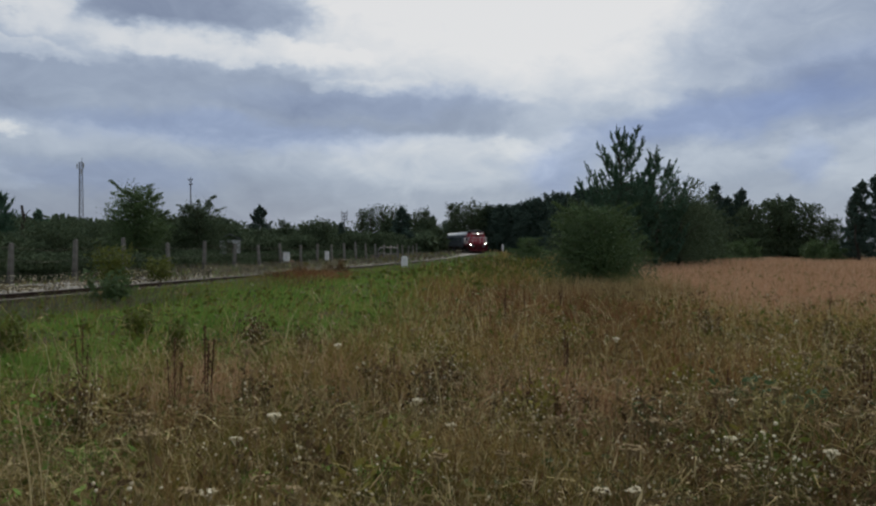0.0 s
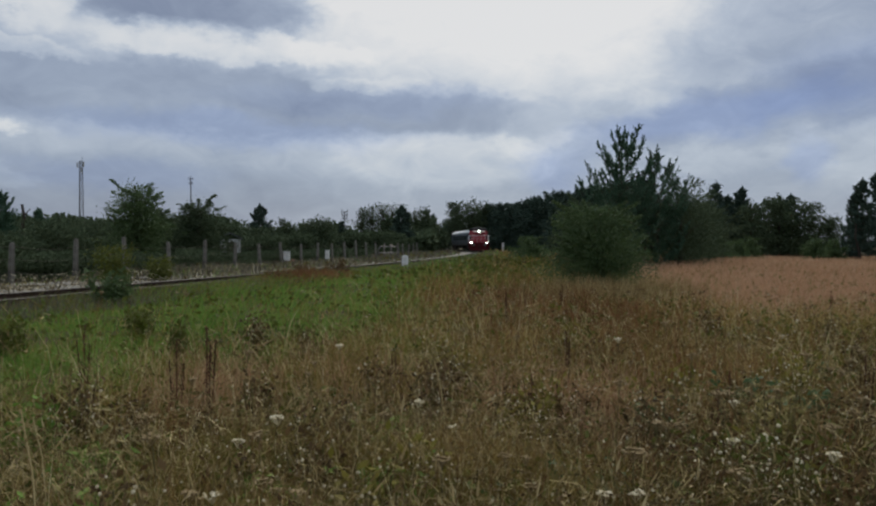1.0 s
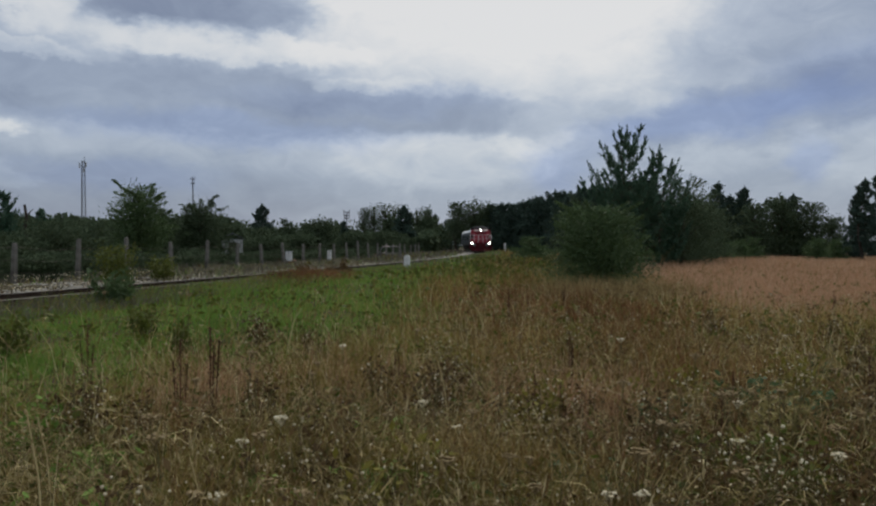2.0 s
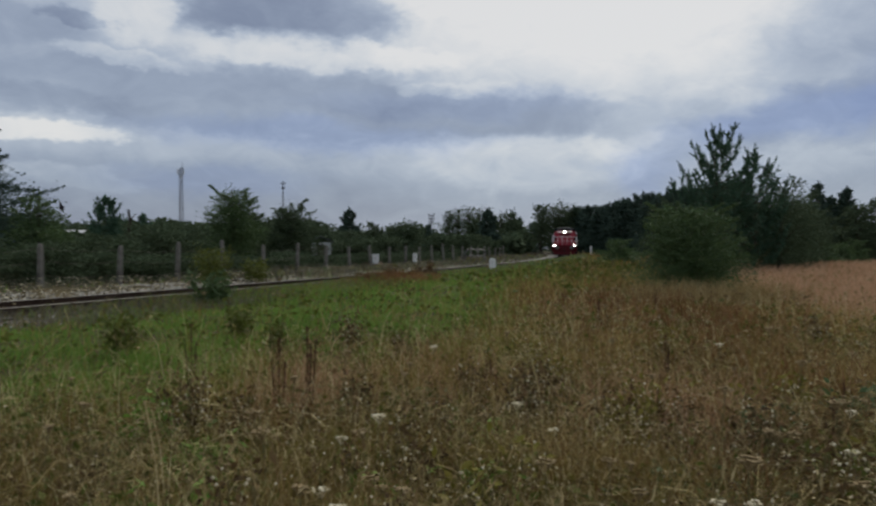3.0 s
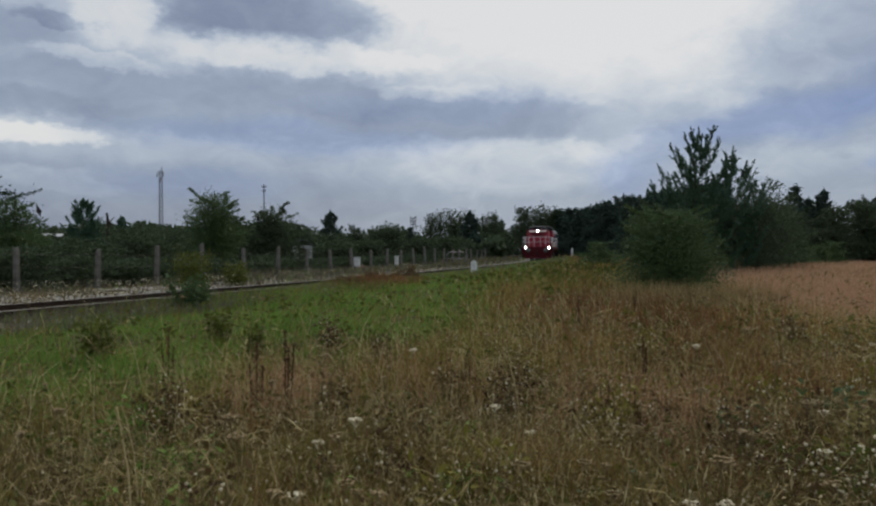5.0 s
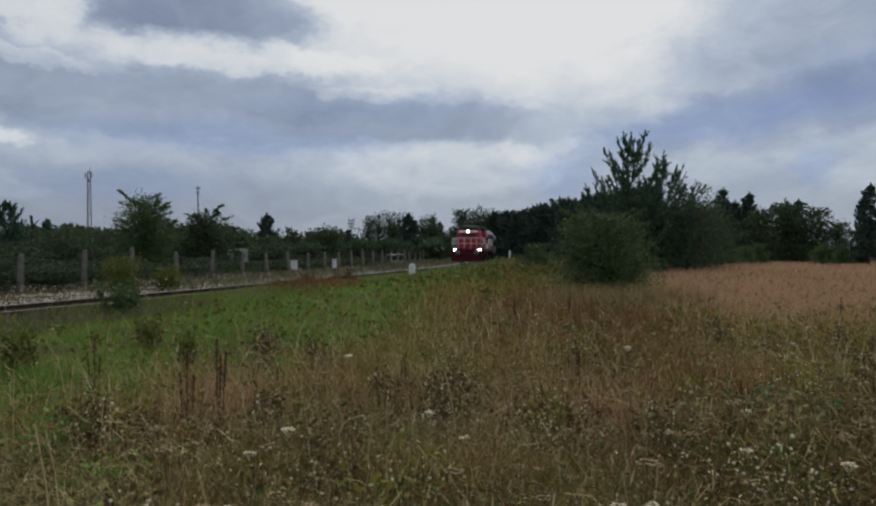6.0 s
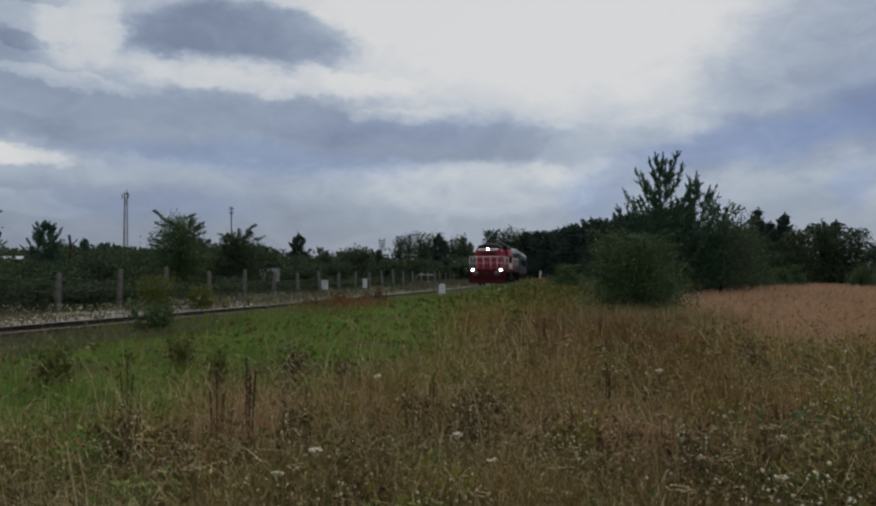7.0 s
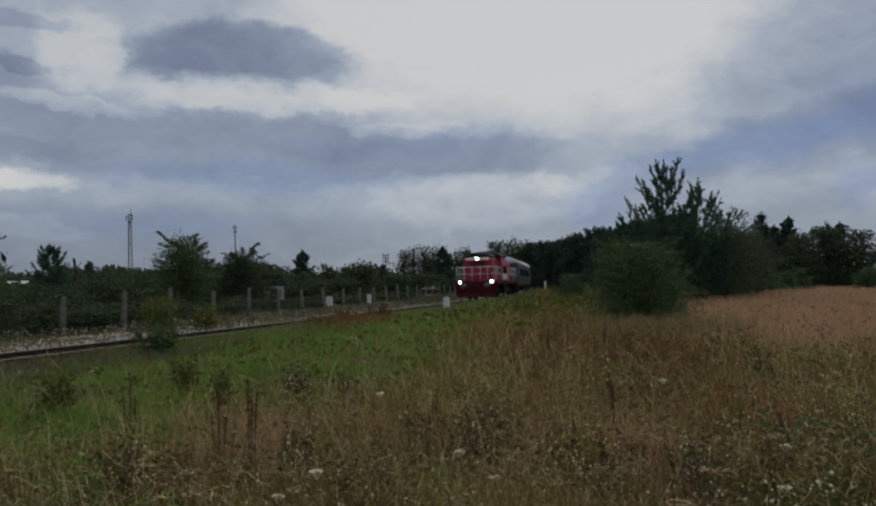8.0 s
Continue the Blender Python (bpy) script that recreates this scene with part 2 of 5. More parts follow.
M_WIRE = material("rusty_wire", [(0.0, (0.06, 0.05, 0.04)), (1.0, (0.12, 0.10, 0.085))], scale=9.0, rough=0.7, metal=0.5)
M_WHITE = material("white_paint", [(0.0, (0.55, 0.53, 0.49)), (0.5, (0.72, 0.71, 0.68)), (1.0, (0.82, 0.81, 0.79))], scale=5.0, rough=0.6, bump=0.15)
M_RED = material("red_loco_paint", [(0.0, (0.27, 0.012, 0.028)), (0.6, (0.37, 0.018, 0.038)), (1.0, (0.45, 0.034, 0.052))], scale=1.5, rough=0.42, bump=0.05, spec=0.5)
M_RED_DARK = material("dark_red_frame_paint", [(0.0, (0.055, 0.008, 0.01)), (1.0, (0.115, 0.013, 0.017))], scale=2.0, rough=0.6)
M_RAILING = material("handrail_grey_white", [(0.0, (0.6, 0.56, 0.54)), (1.0, (0.78, 0.75, 0.72))], scale=5.0, rough=0.5)
M_CREAM = material("cream_stripe", [(0.0, (0.6, 0.56, 0.5)), (1.0, (0.76, 0.72, 0.66))], scale=3.0, rough=0.5)
M_ROOF_DARK = material("sooty_roof", [(0.0, (0.014, 0.014, 0.015)), (1.0, (0.040, 0.040, 0.042))], scale=2.0, rough=0.65)
M_UNDER = material("underframe_grime", [(0.0, (0.016, 0.014, 0.013)), (1.0, (0.045, 0.038, 0.032))], scale=4.0, rough=0.85)
M_STEEL = material("worn_steel", [(0.0, (0.10, 0.095, 0.09)), (1.0, (0.22, 0.21, 0.20))], scale=6.0, rough=0.5, metal=0.8)
M_GLASS = material("dark_cab_glass", [(0.0, (0.010, 0.012, 0.014)), (1.0, (0.022, 0.025, 0.028))], scale=2.0, rough=0.08, spec=0.6)
M_LAMP = material("headlamp_glow", [(0.0, (1.0, 0.95, 0.88)), (1.0, (1.0, 0.95, 0.88))], rough=0.3, glow=14.0)
M_COACH = material("coach_side_paint", [(0.0, (0.028, 0.040, 0.052)), (1.0, (0.050, 0.066, 0.080))], scale=1.2, rough=0.45, spec=0.5)
M_COACH_ROOF = material("silver_coach_roof", [(0.0, (0.58, 0.59, 0.59)), (1.0, (0.76, 0.77, 0.76))], scale=1.2, rough=0.5)
M_MAST = material("galvanised_mast", [(0.0, (0.09, 0.095, 0.105)), (1.0, (0.17, 0.175, 0.185))], scale=2.0, rough=0.6, metal=0.4)
M_CLAY = material("reddish_gravel", [(0.0, (0.16, 0.085, 0.055)), (1.0, (0.30, 0.18, 0.13))], scale=6.0, rough=1.0, bump=0.8)
M_SHEET = material("pale_roof_sheet", [(0.0, (0.34, 0.34, 0.33)), (1.0, (0.52, 0.52, 0.50))], scale=3.0, rough=0.6)
M_FLAG = material("dark_flag_cloth", [(0.0, (0.03, 0.03, 0.04)), (1.0, (0.07, 0.06, 0.06))], scale=3.0, rough=0.9)


# ---------------------------------------------------------------- mesh helpers
def finish(name, bm, mat, smooth=False):
    me = bpy.data.meshes.new(name)
    bmesh.ops.recalc_face_normals(bm, faces=bm.faces)
    bm.to_mesh(me)
    bm.free()
    me.materials.append(mat)
    if smooth:
        for p in me.polygons:
            p.use_smooth = True
    return me


def part(name, bm, mat, parent, label="", smooth=False):
    ob = new(name, finish(name, bm, mat, smooth))
    ob.parent = parent
    return tagged(ob, label) if label else ob


def arrays_mesh(name, verts, tris, quads, mat):
    """A mesh from arrays of corners, triangles and quads."""
    me = bpy.data.meshes.new(name)
    tris, quads = np.asarray(tris, np.int32).reshape(-1, 3), np.asarray(quads, np.int32).reshape(-1, 4)
    me.vertices.add(len(verts))
    me.vertices.foreach_set("co", np.asarray(verts, np.float32).ravel())
    me.loops.add(tris.size + quads.size)
    me.loops.foreach_set("vertex_index", np.concatenate([quads.ravel(), tris.ravel()]))
    me.polygons.add(len(tris) + len(quads))
    starts = np.concatenate([np.arange(len(quads)) * 4, quads.size + np.arange(len(tris)) * 3]).astype(np.int32)
    me.polygons.foreach_set("loop_start", starts)
    me.update(calc_edges=True)
    me.validate()
    me.materials.append(mat)
    return me


def add_box(bm, x0, x1, y0, y1, z0, z1, bevel=0.0):
    made = bmesh.ops.create_cube(bm, size=1.0, matrix=Matrix.Translation(((x0 + x1) / 2, (y0 + y1) / 2, (z0 + z1) / 2)) @ Matrix.Diagonal((x1 - x0, y1 - y0, z1 - z0, 1)))
    if bevel:
        edges = {e for v in made["verts"] for e in v.link_edges}
        bmesh.ops.bevel(bm, geom=list(edges), offset=bevel, segments=2, affect="EDGES", profile=0.6)
    return bm


def add_rod(bm, a, b, r0, r1=None, sides=7):
    a, b = Vector(a), Vector(b)
    r1 = r0 if r1 is None else r1
    turn = (b - a).to_track_quat("Z", "Y").to_matrix().to_4x4()
    bmesh.ops.create_cone(bm, cap_ends=True, segments=sides, radius1=r0, radius2=r1, depth=(b - a).length, matrix=Matrix.Translation((a + b) / 2) @ turn)
    return bm


def add_path(bm, points, radius, sides=6):
    for a, b in zip(points, points[1:]):
        add_rod(bm, a, b, radius, radius, sides)
    return bm


def loft(bm, sections, close=True):
    """Skin a row of equal-length closed sections."""
    rings = [[bm.verts.new(p) for p in sec] for sec in sections]
    for a, b in zip(rings, rings[1:]):
        n = len(a)
        for i in range(n):
            bm.faces.new((a[i], a[(i + 1) % n], b[(i + 1) % n], b[i]))
    if close:
        bm.faces.new(rings[0][::-1])
        bm.faces.new(rings[-1])
    return bm


# ---------------------------------------------------------------- the lie of the land
ARC_X, ARC_Y, ARC_R = -438.4, 132.3, 444.8      # the railway's long curve
TIGHT_R, JOIN_Y = 150.0, 118.0                  # beyond JOIN_Y it bends more sharply
JOIN_A = math.asin((JOIN_Y - ARC_Y) / ARC_R)
JOIN = Vector((ARC_X + ARC_R * math.cos(JOIN_A), JOIN_Y))
TIGHT_C = JOIN - TIGHT_R * Vector((math.cos(JOIN_A), math.sin(JOIN_A)))
RAIL_TOP, SINK = 0.60, 0.07                     # the track is laid SINK lower than its own zero


def track_at(s, offset=0.0):
    """Place and heading (angle of the way back up the line) at s metres beyond the join; offset to the right of the line."""
    if s < 0:
        a, centre, r = JOIN_A + s / ARC_R, Vector((ARC_X, ARC_Y)), ARC_R
    else:
        a, centre, r = JOIN_A + s / TIGHT_R, TIGHT_C, TIGHT_R
    p = centre + (r + offset) * Vector((math.cos(a), math.sin(a)))
    return p.x, p.y, a


def ease(v, a, b):
    k = np.clip((v - a) / (b - a), 0, 1)
    return k * k * (3 - 2 * k)


def beside_track(x, y):
    """Metres to the right (+) or left (-) of the track's middle."""
    near = np.hypot(x - ARC_X, y - ARC_Y) - ARC_R
    far = np.hypot(x - TIGHT_C.x, y - TIGHT_C.y) - TIGHT_R
    return np.where(y < JOIN_Y, near, far)


def ground_z(x, y):
    x, y = np.asarray(x, float), np.asarray(y, float)
    d = beside_track(x, y)
    bank = 0.36 * ease(-d, -12, -2.3) * (0.72 + 0.28 * ease(y, 16, 46))
    bank = np.where(d < 0, 0.20 + 0.24 * ease(-d, 2.2, 4.2), bank)
    bank = bank * (1 - ease(-d, 30, 120))
    dip = -0.75 * ease(x, 12, 60) * ease(y, 5, 60)
    swell = 0.05 * np.sin(x * 0.9 + 1.0) * np.sin(y * 0.7) + 0.03 * np.sin(x * 2.3) * np.cos(y * 1.9 + 0.5)
    return bank + dip + swell * (np.abs(d) > 3.2)


def build_ground():
    k = np.linspace(-1, 1, 261)
    axis = 22 * np.sinh(k * 5.6) / 2.2 / 1.0
    gx, gy = np.meshgrid(axis, axis + 12)
    z = ground_z(gx, gy)
    n = len(k)
    i = np.arange(n * n).reshape(n, n)
    quads = np.stack([i[:-1, :-1], i[:-1, 1:], i[1:, 1:], i[1:, :-1]], -1).reshape(-1, 4)
    ob = new("ground", arrays_mesh("ground", np.stack([gx, gy, z], -1).reshape(-1, 3), [], quads, M_SOIL))
    tagged(ob, "rough meadow ground under tall dry grass", "ground", kind="structure")


build_ground()


# ---------------------------------------------------------------- railway
def build_track():
    root = tagged(new("railway_track"), "single railway track with worn rails on grey ballast", "railway track", kind="structure")
    root.matrix_basis = pose(0, 0, -SINK)
    stations = [s for s in np.arange(-135, 60.1, 1.5)]
    # ballast bed
    prof = [(-2.7, 0.20), (-1.75, 0.43), (1.75, 0.43), (2.6, 0.14), (2.6, -0.4), (-2.7, -0.4)]
    bm = bmesh.new()
    secs = []
    for s in stations:
        secs.append([(*track_at(s, o)[:2], z) for o, z in prof])
    loft(bm, secs)
    part("ballast_bed", bm, M_BED, root, "grey ballast bed with weeds")
    # loose stones
    rng = np.random.default_rng(4)
    n = 34000
    s = -135 + 150 * rng.random(n) ** 1.0
    o = np.where(rng.random(n) < 0.55, rng.uniform(-4.8, -0.9, n), rng.uniform(-4.4, 2.4, n))
    a = JOIN_A + s / ARC_R
    x, y = ARC_X + (ARC_R + o) * np.cos(a), ARC_Y + (ARC_R + o) * np.sin(a)
    zb = np.where(np.abs(o) < 1.75, 0.43, np.where(o < 0, np.maximum(0.43 - (-o - 1.75) * 0.20, 0.30 + SINK + 0.12 * np.clip((-o - 2.6) / 1.6, 0, 1)), 0.43 - (o - 1.75) * 0.34))
    octa = np.array([(1, 0, 0), (0, 1, 0), (-1, 0, 0), (0, -1, 0), (0, 0, 1.0), (0, 0, -1)])
    tri = np.array([(0, 1, 4), (1, 2, 4), (2, 3, 4), (3, 0, 4), (1, 0, 5), (2, 1, 5), (3, 2, 5), (0, 3, 5)])
    size = rng.uniform(0.02, 0.058, (n, 1, 1)) * rng.uniform(0.6, 1.3, (n, 6, 3))
    v = octa[None] * size + np.stack([x, y, zb + 0.012], -1)[:, None]
    ob = new("ballast_stones", arrays_mesh("ballast_stones", v.reshape(-1, 3), (tri[None] + 6 * np.arange(n)[:, None, None]).reshape(-1, 3), [], M_BALLAST))
    ob.parent = root
    tagged(ob, "loose grey ballast stones", kind="stuff")
    # rails: foot, web and head; the running surface is polished
    for side in (-0.76, 0.76):
        bm = bmesh.new()
        foot = [(-0.07, 0.455), (0.07, 0.455), (0.07, 0.475), (0.012, 0.49), (0.012, 0.56), (0.036, 0.57), (0.036, 0.594), (-0.036, 0.594), (-0.036, 0.57), (-0.012, 0.56), (-0.012, 0.49), (-0.07, 0.475)]
        loft(bm, [[(*track_at(s, side + o)[:2], z) for o, z in foot] for s in stations])
        rail = part("rail", bm, M_RAIL, root, "rust-brown steel rail")
        bm = bmesh.new()
        head = [(-0.033, 0.5945), (0.033, 0.5945), (0.030, RAIL_TOP), (-0.030, RAIL_TOP)]
        loft(bm, [[(*track_at(s, side + o)[:2], z) for o, z in head] for s in stations])
        part("rail_head", bm, M_RAIL_TOP, rail, "polished rail head")
    bm = bmesh.new()
    add_box(bm, -1.3, 1.3, -0.13, 0.13, 0.36, 0.462, 0.02)
    mesh = finish("sleeper", bm, M_SLEEPER)
    bm = bmesh.new()
    for side in (-0.76, 0.76):
        for k in (-0.11, 0.11):
            add_box(bm, side + k - 0.04, side + k + 0.04, -0.06, 0.06, 0.46, 0.492)
    clip = finish("rail_clip", bm, M_RAIL)
    for i in range(190):
        x, y, a = track_at(-130 + 0.62 * i)
        ob = new("sleeper", mesh)
        ob.parent, ob.matrix_basis = root, pose(x, y, random.uniform(-0.012, 0.008), 0, 0, math.degrees(a) + random.uniform(-0.8, 0.8))
        if i < 130:
            c = new("rail_clip", clip)
            c.parent = ob


build_track()


def fence_post_mesh(h, seed):
    rng = random.Random(seed)
    bm = bmesh.new()
    secs = []
    for z in (-0.4, 0.0, h * 0.5, h - 0.10, h - 0.03, h):
        w = 0.068 - 0.014 * max(z, 0) / h
        if z >= h - 0.03:
            w *= 0.86 if z < h else 0.55
        j = rng.uniform(-0.006, 0.006)
        secs.append([(-w + j, -w, z), (-w * 0.6 + j, -w * 1.12, z), (w * 0.6 + j, -w * 1.12, z), (w + j, -w, z), (w + j, w, z), (-w + j, w, z)])
    loft(bm, secs)
    return finish("fence_post", bm, M_CONCRETE)


def build_fence():
    """Concrete posts with sagging wires, 5.2 m to the left of the track."""
    root = tagged(new("wire_fence"), "old concrete post and wire fence along the railway", "fence")
    tall = [1.24, 1.24, 1.40, 1.46, 1.33, 1.33, 1.28, 1.26, 1.31, 1.24]
    tops = []
    for i in range(-5, 22):
        s = -97.85 + (2.72 if i > 0 else 2.97) * i
        x, y, a = track_at(s, -5.2)
        h = tall[(i + 1) % 10]
        z = float(ground_z(x, y)) - 0.02
        ob = new("post", fence_post_mesh(h, i))
        ob.parent = root
        ob.matrix_basis = pose(x, y, z, random.uniform(-4, 4), random.uniform(-4, 4), math.degrees(a) + random.uniform(-8, 8))
        tops.append(Vector((x, y, z)))
    for level in (0.35, 0.75, 1.12):
        bm = bmesh.new()
        pts = []
        for p, q in zip(tops, tops[1:]):
            for k in range(4):
                m = p.lerp(q, k / 4)
                pts.append(m + Vector((0.09, 0, level - 0.10 * math.sin(math.pi * k / 4))))
        add_path(bm, pts, 0.004, 4)
        part("wire", bm, M_WIRE, root, "thin sagging wire")


build_fence()


def build_marker(name, label, x, y, w, h, d, cap, mat):
    z = float(ground_z(x, y))
    root = tagged(new(name), label, name.replace("_", " "))
    root.matrix_basis = pose(x, y, z, 0, 0, random.uniform(-12, 12))
    bm = bmesh.new()
    n = 9
    outline = [(-w / 2, -0.2), (w / 2, -0.2)]
    for i in range(n):
        a = math.pi * i / (n - 1)
        outline.append((w / 2 * math.cos(a), h - cap + cap * math.sin(a)))
    loft(bm, [[(px, -d / 2, pz) for px, pz in outline], [(px, d / 2, pz) for px, pz in outline]])
    body = part("stone", bm, mat, root)
    return root


build_marker("marker_stone", "white-painted rounded concrete marker stone beside the track", -1.64, 37.4, 0.30, 0.77, 0.20, 0.13, M_WHITE)


def build_sign(x, y, w, h, z0, label):
    """A pale painted box on a short post."""
    root = tagged(new("signal_box"), label, "trackside box")
    root.matrix_basis = pose(x, y, float(ground_z(x, y)), 0, 0, random.uniform(-10, 10))
    bm = bmesh.new()
    add_box(bm, -w / 2, w / 2, -0.13, 0.13, z0, z0 + h, 0.02)
    part("cabinet", bm, M_WHITE, root, "white-painted cabinet")
    bm = bmesh.new()
    add_box(bm, -w / 2 - 0.03, w / 2 + 0.03, -0.17, 0.17, z0 + h, z0 + h + 0.04, 0.01)
    part("lid", bm, M_SHEET, root, "pale overhanging lid")
    for k in (-0.3, 0.3):
        bm = bmesh.new()
        add_rod(bm, (k * w, 0, -0.2), (k * w, 0, z0 + 0.02), 0.03, 0.03, 8)
        part("leg", bm, M_STEEL, root)


build_sign(-8.35, 42.0, 0.34, 0.50, 0.27, "white-painted trackside cabinet on short legs by the fence")
build_sign(-6.7, 46.0, 0.22, 0.52, 0.27, "narrow white-painted trackside cabinet on short legs")
build_marker("trackside_post", "short white post beside the far track", 11.2, 132.0, 0.30, 1.6, 0.22, 0.1, M_WHITE)


# ---------------------------------------------------------------- the train
def railing(points, posts, z0, parent, mid=True):
    """Handrail: a top rail, a middle rail and uprights, each its own part."""
    bm = bmesh.new()
    add_path(bm, points, 0.028)
    part("handrail", bm, M_RAILING, parent, "pale grey handrail", True)
    if mid:
        bm = bmesh.new()
        add_path(bm, [(x, y, (z + z0) / 2) for x, y, z in points], 0.02)
        part("middle_rail", bm, M_RAILING, parent, smooth=True)
    for x, y, z in posts:
        bm = bmesh.new()
        add_rod(bm, (x, y, z0), (x, y, z), 0.026)
        part("railing_post", bm, M_RAILING, parent, smooth=True)


def wheelset(parent, y, wheels):
    bm = bmesh.new()
    for side in (-0.76, 0.76):
        s = 1 if side > 0 else -1
        add_rod(bm, (side - 0.065, 0, 0), (side + 0.065, 0, 0), 0.49, 0.49, 28)
        add_rod(bm, (side - 0.09 * s - 0.015, 0, 0), (side - 0.09 * s + 0.015, 0, 0), 0.52, 0.52, 28)
        for k in range(5):
            a = 2 * math.pi * k / 5
            add_box(bm, side + 0.06 * s - 0.02, side + 0.06 * s + 0.02, 0.28 * math.cos(a) - 0.05, 0.28 * math.cos(a) + 0.05, 0.28 * math.sin(a) - 0.05, 0.28 * math.sin(a) + 0.05)
    add_rod(bm, (-0.76, 0, 0), (0.76, 0, 0), 0.08, 0.08, 12)
    ob = part("wheelset", bm, M_STEEL, parent, "steel wheelset")
    wheels.append((ob, y))


def bogie(parent, y, wheels, base=2.5):
    bm = bmesh.new()
    for side in (-1.05, 1.05):
        add_box(bm, side - 0.09, side + 0.09, y - base / 2 - 0.55, y + base / 2 + 0.55, 0.42, 0.80, 0.04)
        for k in (-1, 1):
            add_box(bm, side - 0.14, side + 0.14, y + k * base / 2 - 0.18, y + k * base / 2 + 0.18, 0.32, 0.68, 0.03)
            add_rod(bm, (side, y + k * 0.45, 0.25), (side, y + k * 0.45, 0.65), 0.13, 0.13, 10)
    add_box(bm, -1.05, 1.05, y - 0.3, y + 0.3, 0.45, 0.9, 0.03)
    part("bogie", bm, M_UNDER, parent, "grimy bogie frame")
    for k in (-1, 1):
        wheelset(parent, y + k * base / 2, wheels)


def buffers(parent, y, out):
    for side in (-0.875, 0.875):
        bm = bmesh.new()
        add_rod(bm, (side, y, 1.05), (side, y + out * 0.38, 1.05), 0.11, 0.10, 14)
        add_rod(bm, (side, y + out * 0.38, 1.05), (side, y + out * 0.45, 1.05), 0.235, 0.225, 20)
        part("buffer", bm, M_STEEL, parent, "round steel buffer", True)


def build_loco():
    """Hood diesel, nose at local -y, resting on rail level z = 0; origin amidships."""
    root = tagged(new("diesel_locomotive"), "red diesel shunting locomotive with pale handrails and lit headlamps", "locomotive")
    wheels = []
    L = 6.6
    bm = bmesh.new()
    add_box(bm, -1.5, 1.5, -L, L, 1.14, 1.40, 0.03)
    part("platform", bm, M_RED_DARK, root, "dark red walkway platform")
    bm = bmesh.new()
    add_box(bm, -1.5, 1.5, -L - 0.12, -L, 0.62, 1.42, 0.03)
    part("buffer_beam", bm, M_RED_DARK, root, "dark red buffer beam")
    bm = bmesh.new()
    add_box(bm, -1.5, 1.5, L, L + 0.12, 0.62, 1.42, 0.03)
    part("buffer_beam", bm, M_RED_DARK, root, "dark red buffer beam")
    buffers(root, -L - 0.12, -1)
    buffers(root, L + 0.12, 1)
    bm = bmesh.new()
    add_rod(bm, (0, -L - 0.12, 1.02), (0, -L - 0.42, 0.98), 0.07)
    add_rod(bm, (-0.06, -L - 0.42, 0.98), (-0.06, -L - 0.40, 0.55), 0.035)
    add_rod(bm, (0.06, -L - 0.42, 0.98), (0.06, -L - 0.40, 0.55), 0.035)
    part("coupling", bm, M_UNDER, root, "hanging screw coupling")
    bm = bmesh.new()
    loft(bm, [[(-1.35, -L - 0.1, 0.25), (1.35, -L - 0.1, 0.25), (1.35, -L, 0.65), (-1.35, -L, 0.65)], [(-1.35, -L - 0.14, 0.25), (1.35, -L - 0.14, 0.25), (1.35, -L - 0.04, 0.65), (-1.35, -L - 0.04, 0.65)]])
    part("rail_guard", bm, M_RED_DARK, root, "dark red rail guard plate")

    def hood(name, y0, y1, w, top, mat):
        bm = bmesh.new()
        r = 0.22
        outline = [(-w, 1.40), (w, 1.40), (w, top - r), (w - r * 0.3, top - r * 0.3), (w - r, top), (-w + r, top), (-w + r * 0.3, top - r * 0.3), (-w, top - r)]
        secs = []
        for y, k in ((y0, 0.94), (y0 + 0.10, 1.0), (y1, 1.0)):
            secs.append([(x * k, y, 1.40 + (z - 1.40) * (0.97 + 0.03 * (k == 1.0))) for x, z in outline])
        loft(bm, secs)
        return part(name, bm, mat, root)

    front = hood("front_hood", -5.9, -2.6, 1.06, 3.14, M_RED)
    for k in (-0.66, 0.0, 0.66):
        bm = bmesh.new()
        add_box(bm, k - 0.29, k + 0.29, -5.935, -5.885, 1.62, 2.40, 0.01)
        part("hood_door", bm, M_RED, front)
    for i in range(8):
        bm = bmesh.new()
        add_box(bm, -0.62, 0.62, -5.94, -5.88, 2.48 + 0.05 * i, 2.50 + 0.05 * i)
        part("louvre", bm, M_RED_DARK, front)
    bm = bmesh.new()
    add_box(bm, -0.86, 0.86, -5.95, -5.86, 2.93, 3.09, 0.02)
    part("stripe", bm, M_CREAM, front, "cream band across the top of the nose")
    bm = bmesh.new()
    arch = []
    for i in range(11):
        a = math.pi * i / 10
        arch.append((0.98 * math.cos(a), 3.145 + 0.40 * math.sin(a) ** 0.8))
    loft(bm, [[(x * 0.9, -5.55, 3.145 + (z - 3.145) * 0.8) for x, z in arch], [(x, -5.3, z) for x, z in arch], [(x, -2.6, z) for x, z in arch]])
    part("hood_roof", bm, M_ROOF_DARK, front, "sooty arched hood top", True)
    rear = hood("rear_hood", 0.3, 6.0, 0.98, 3.05, M_RED)
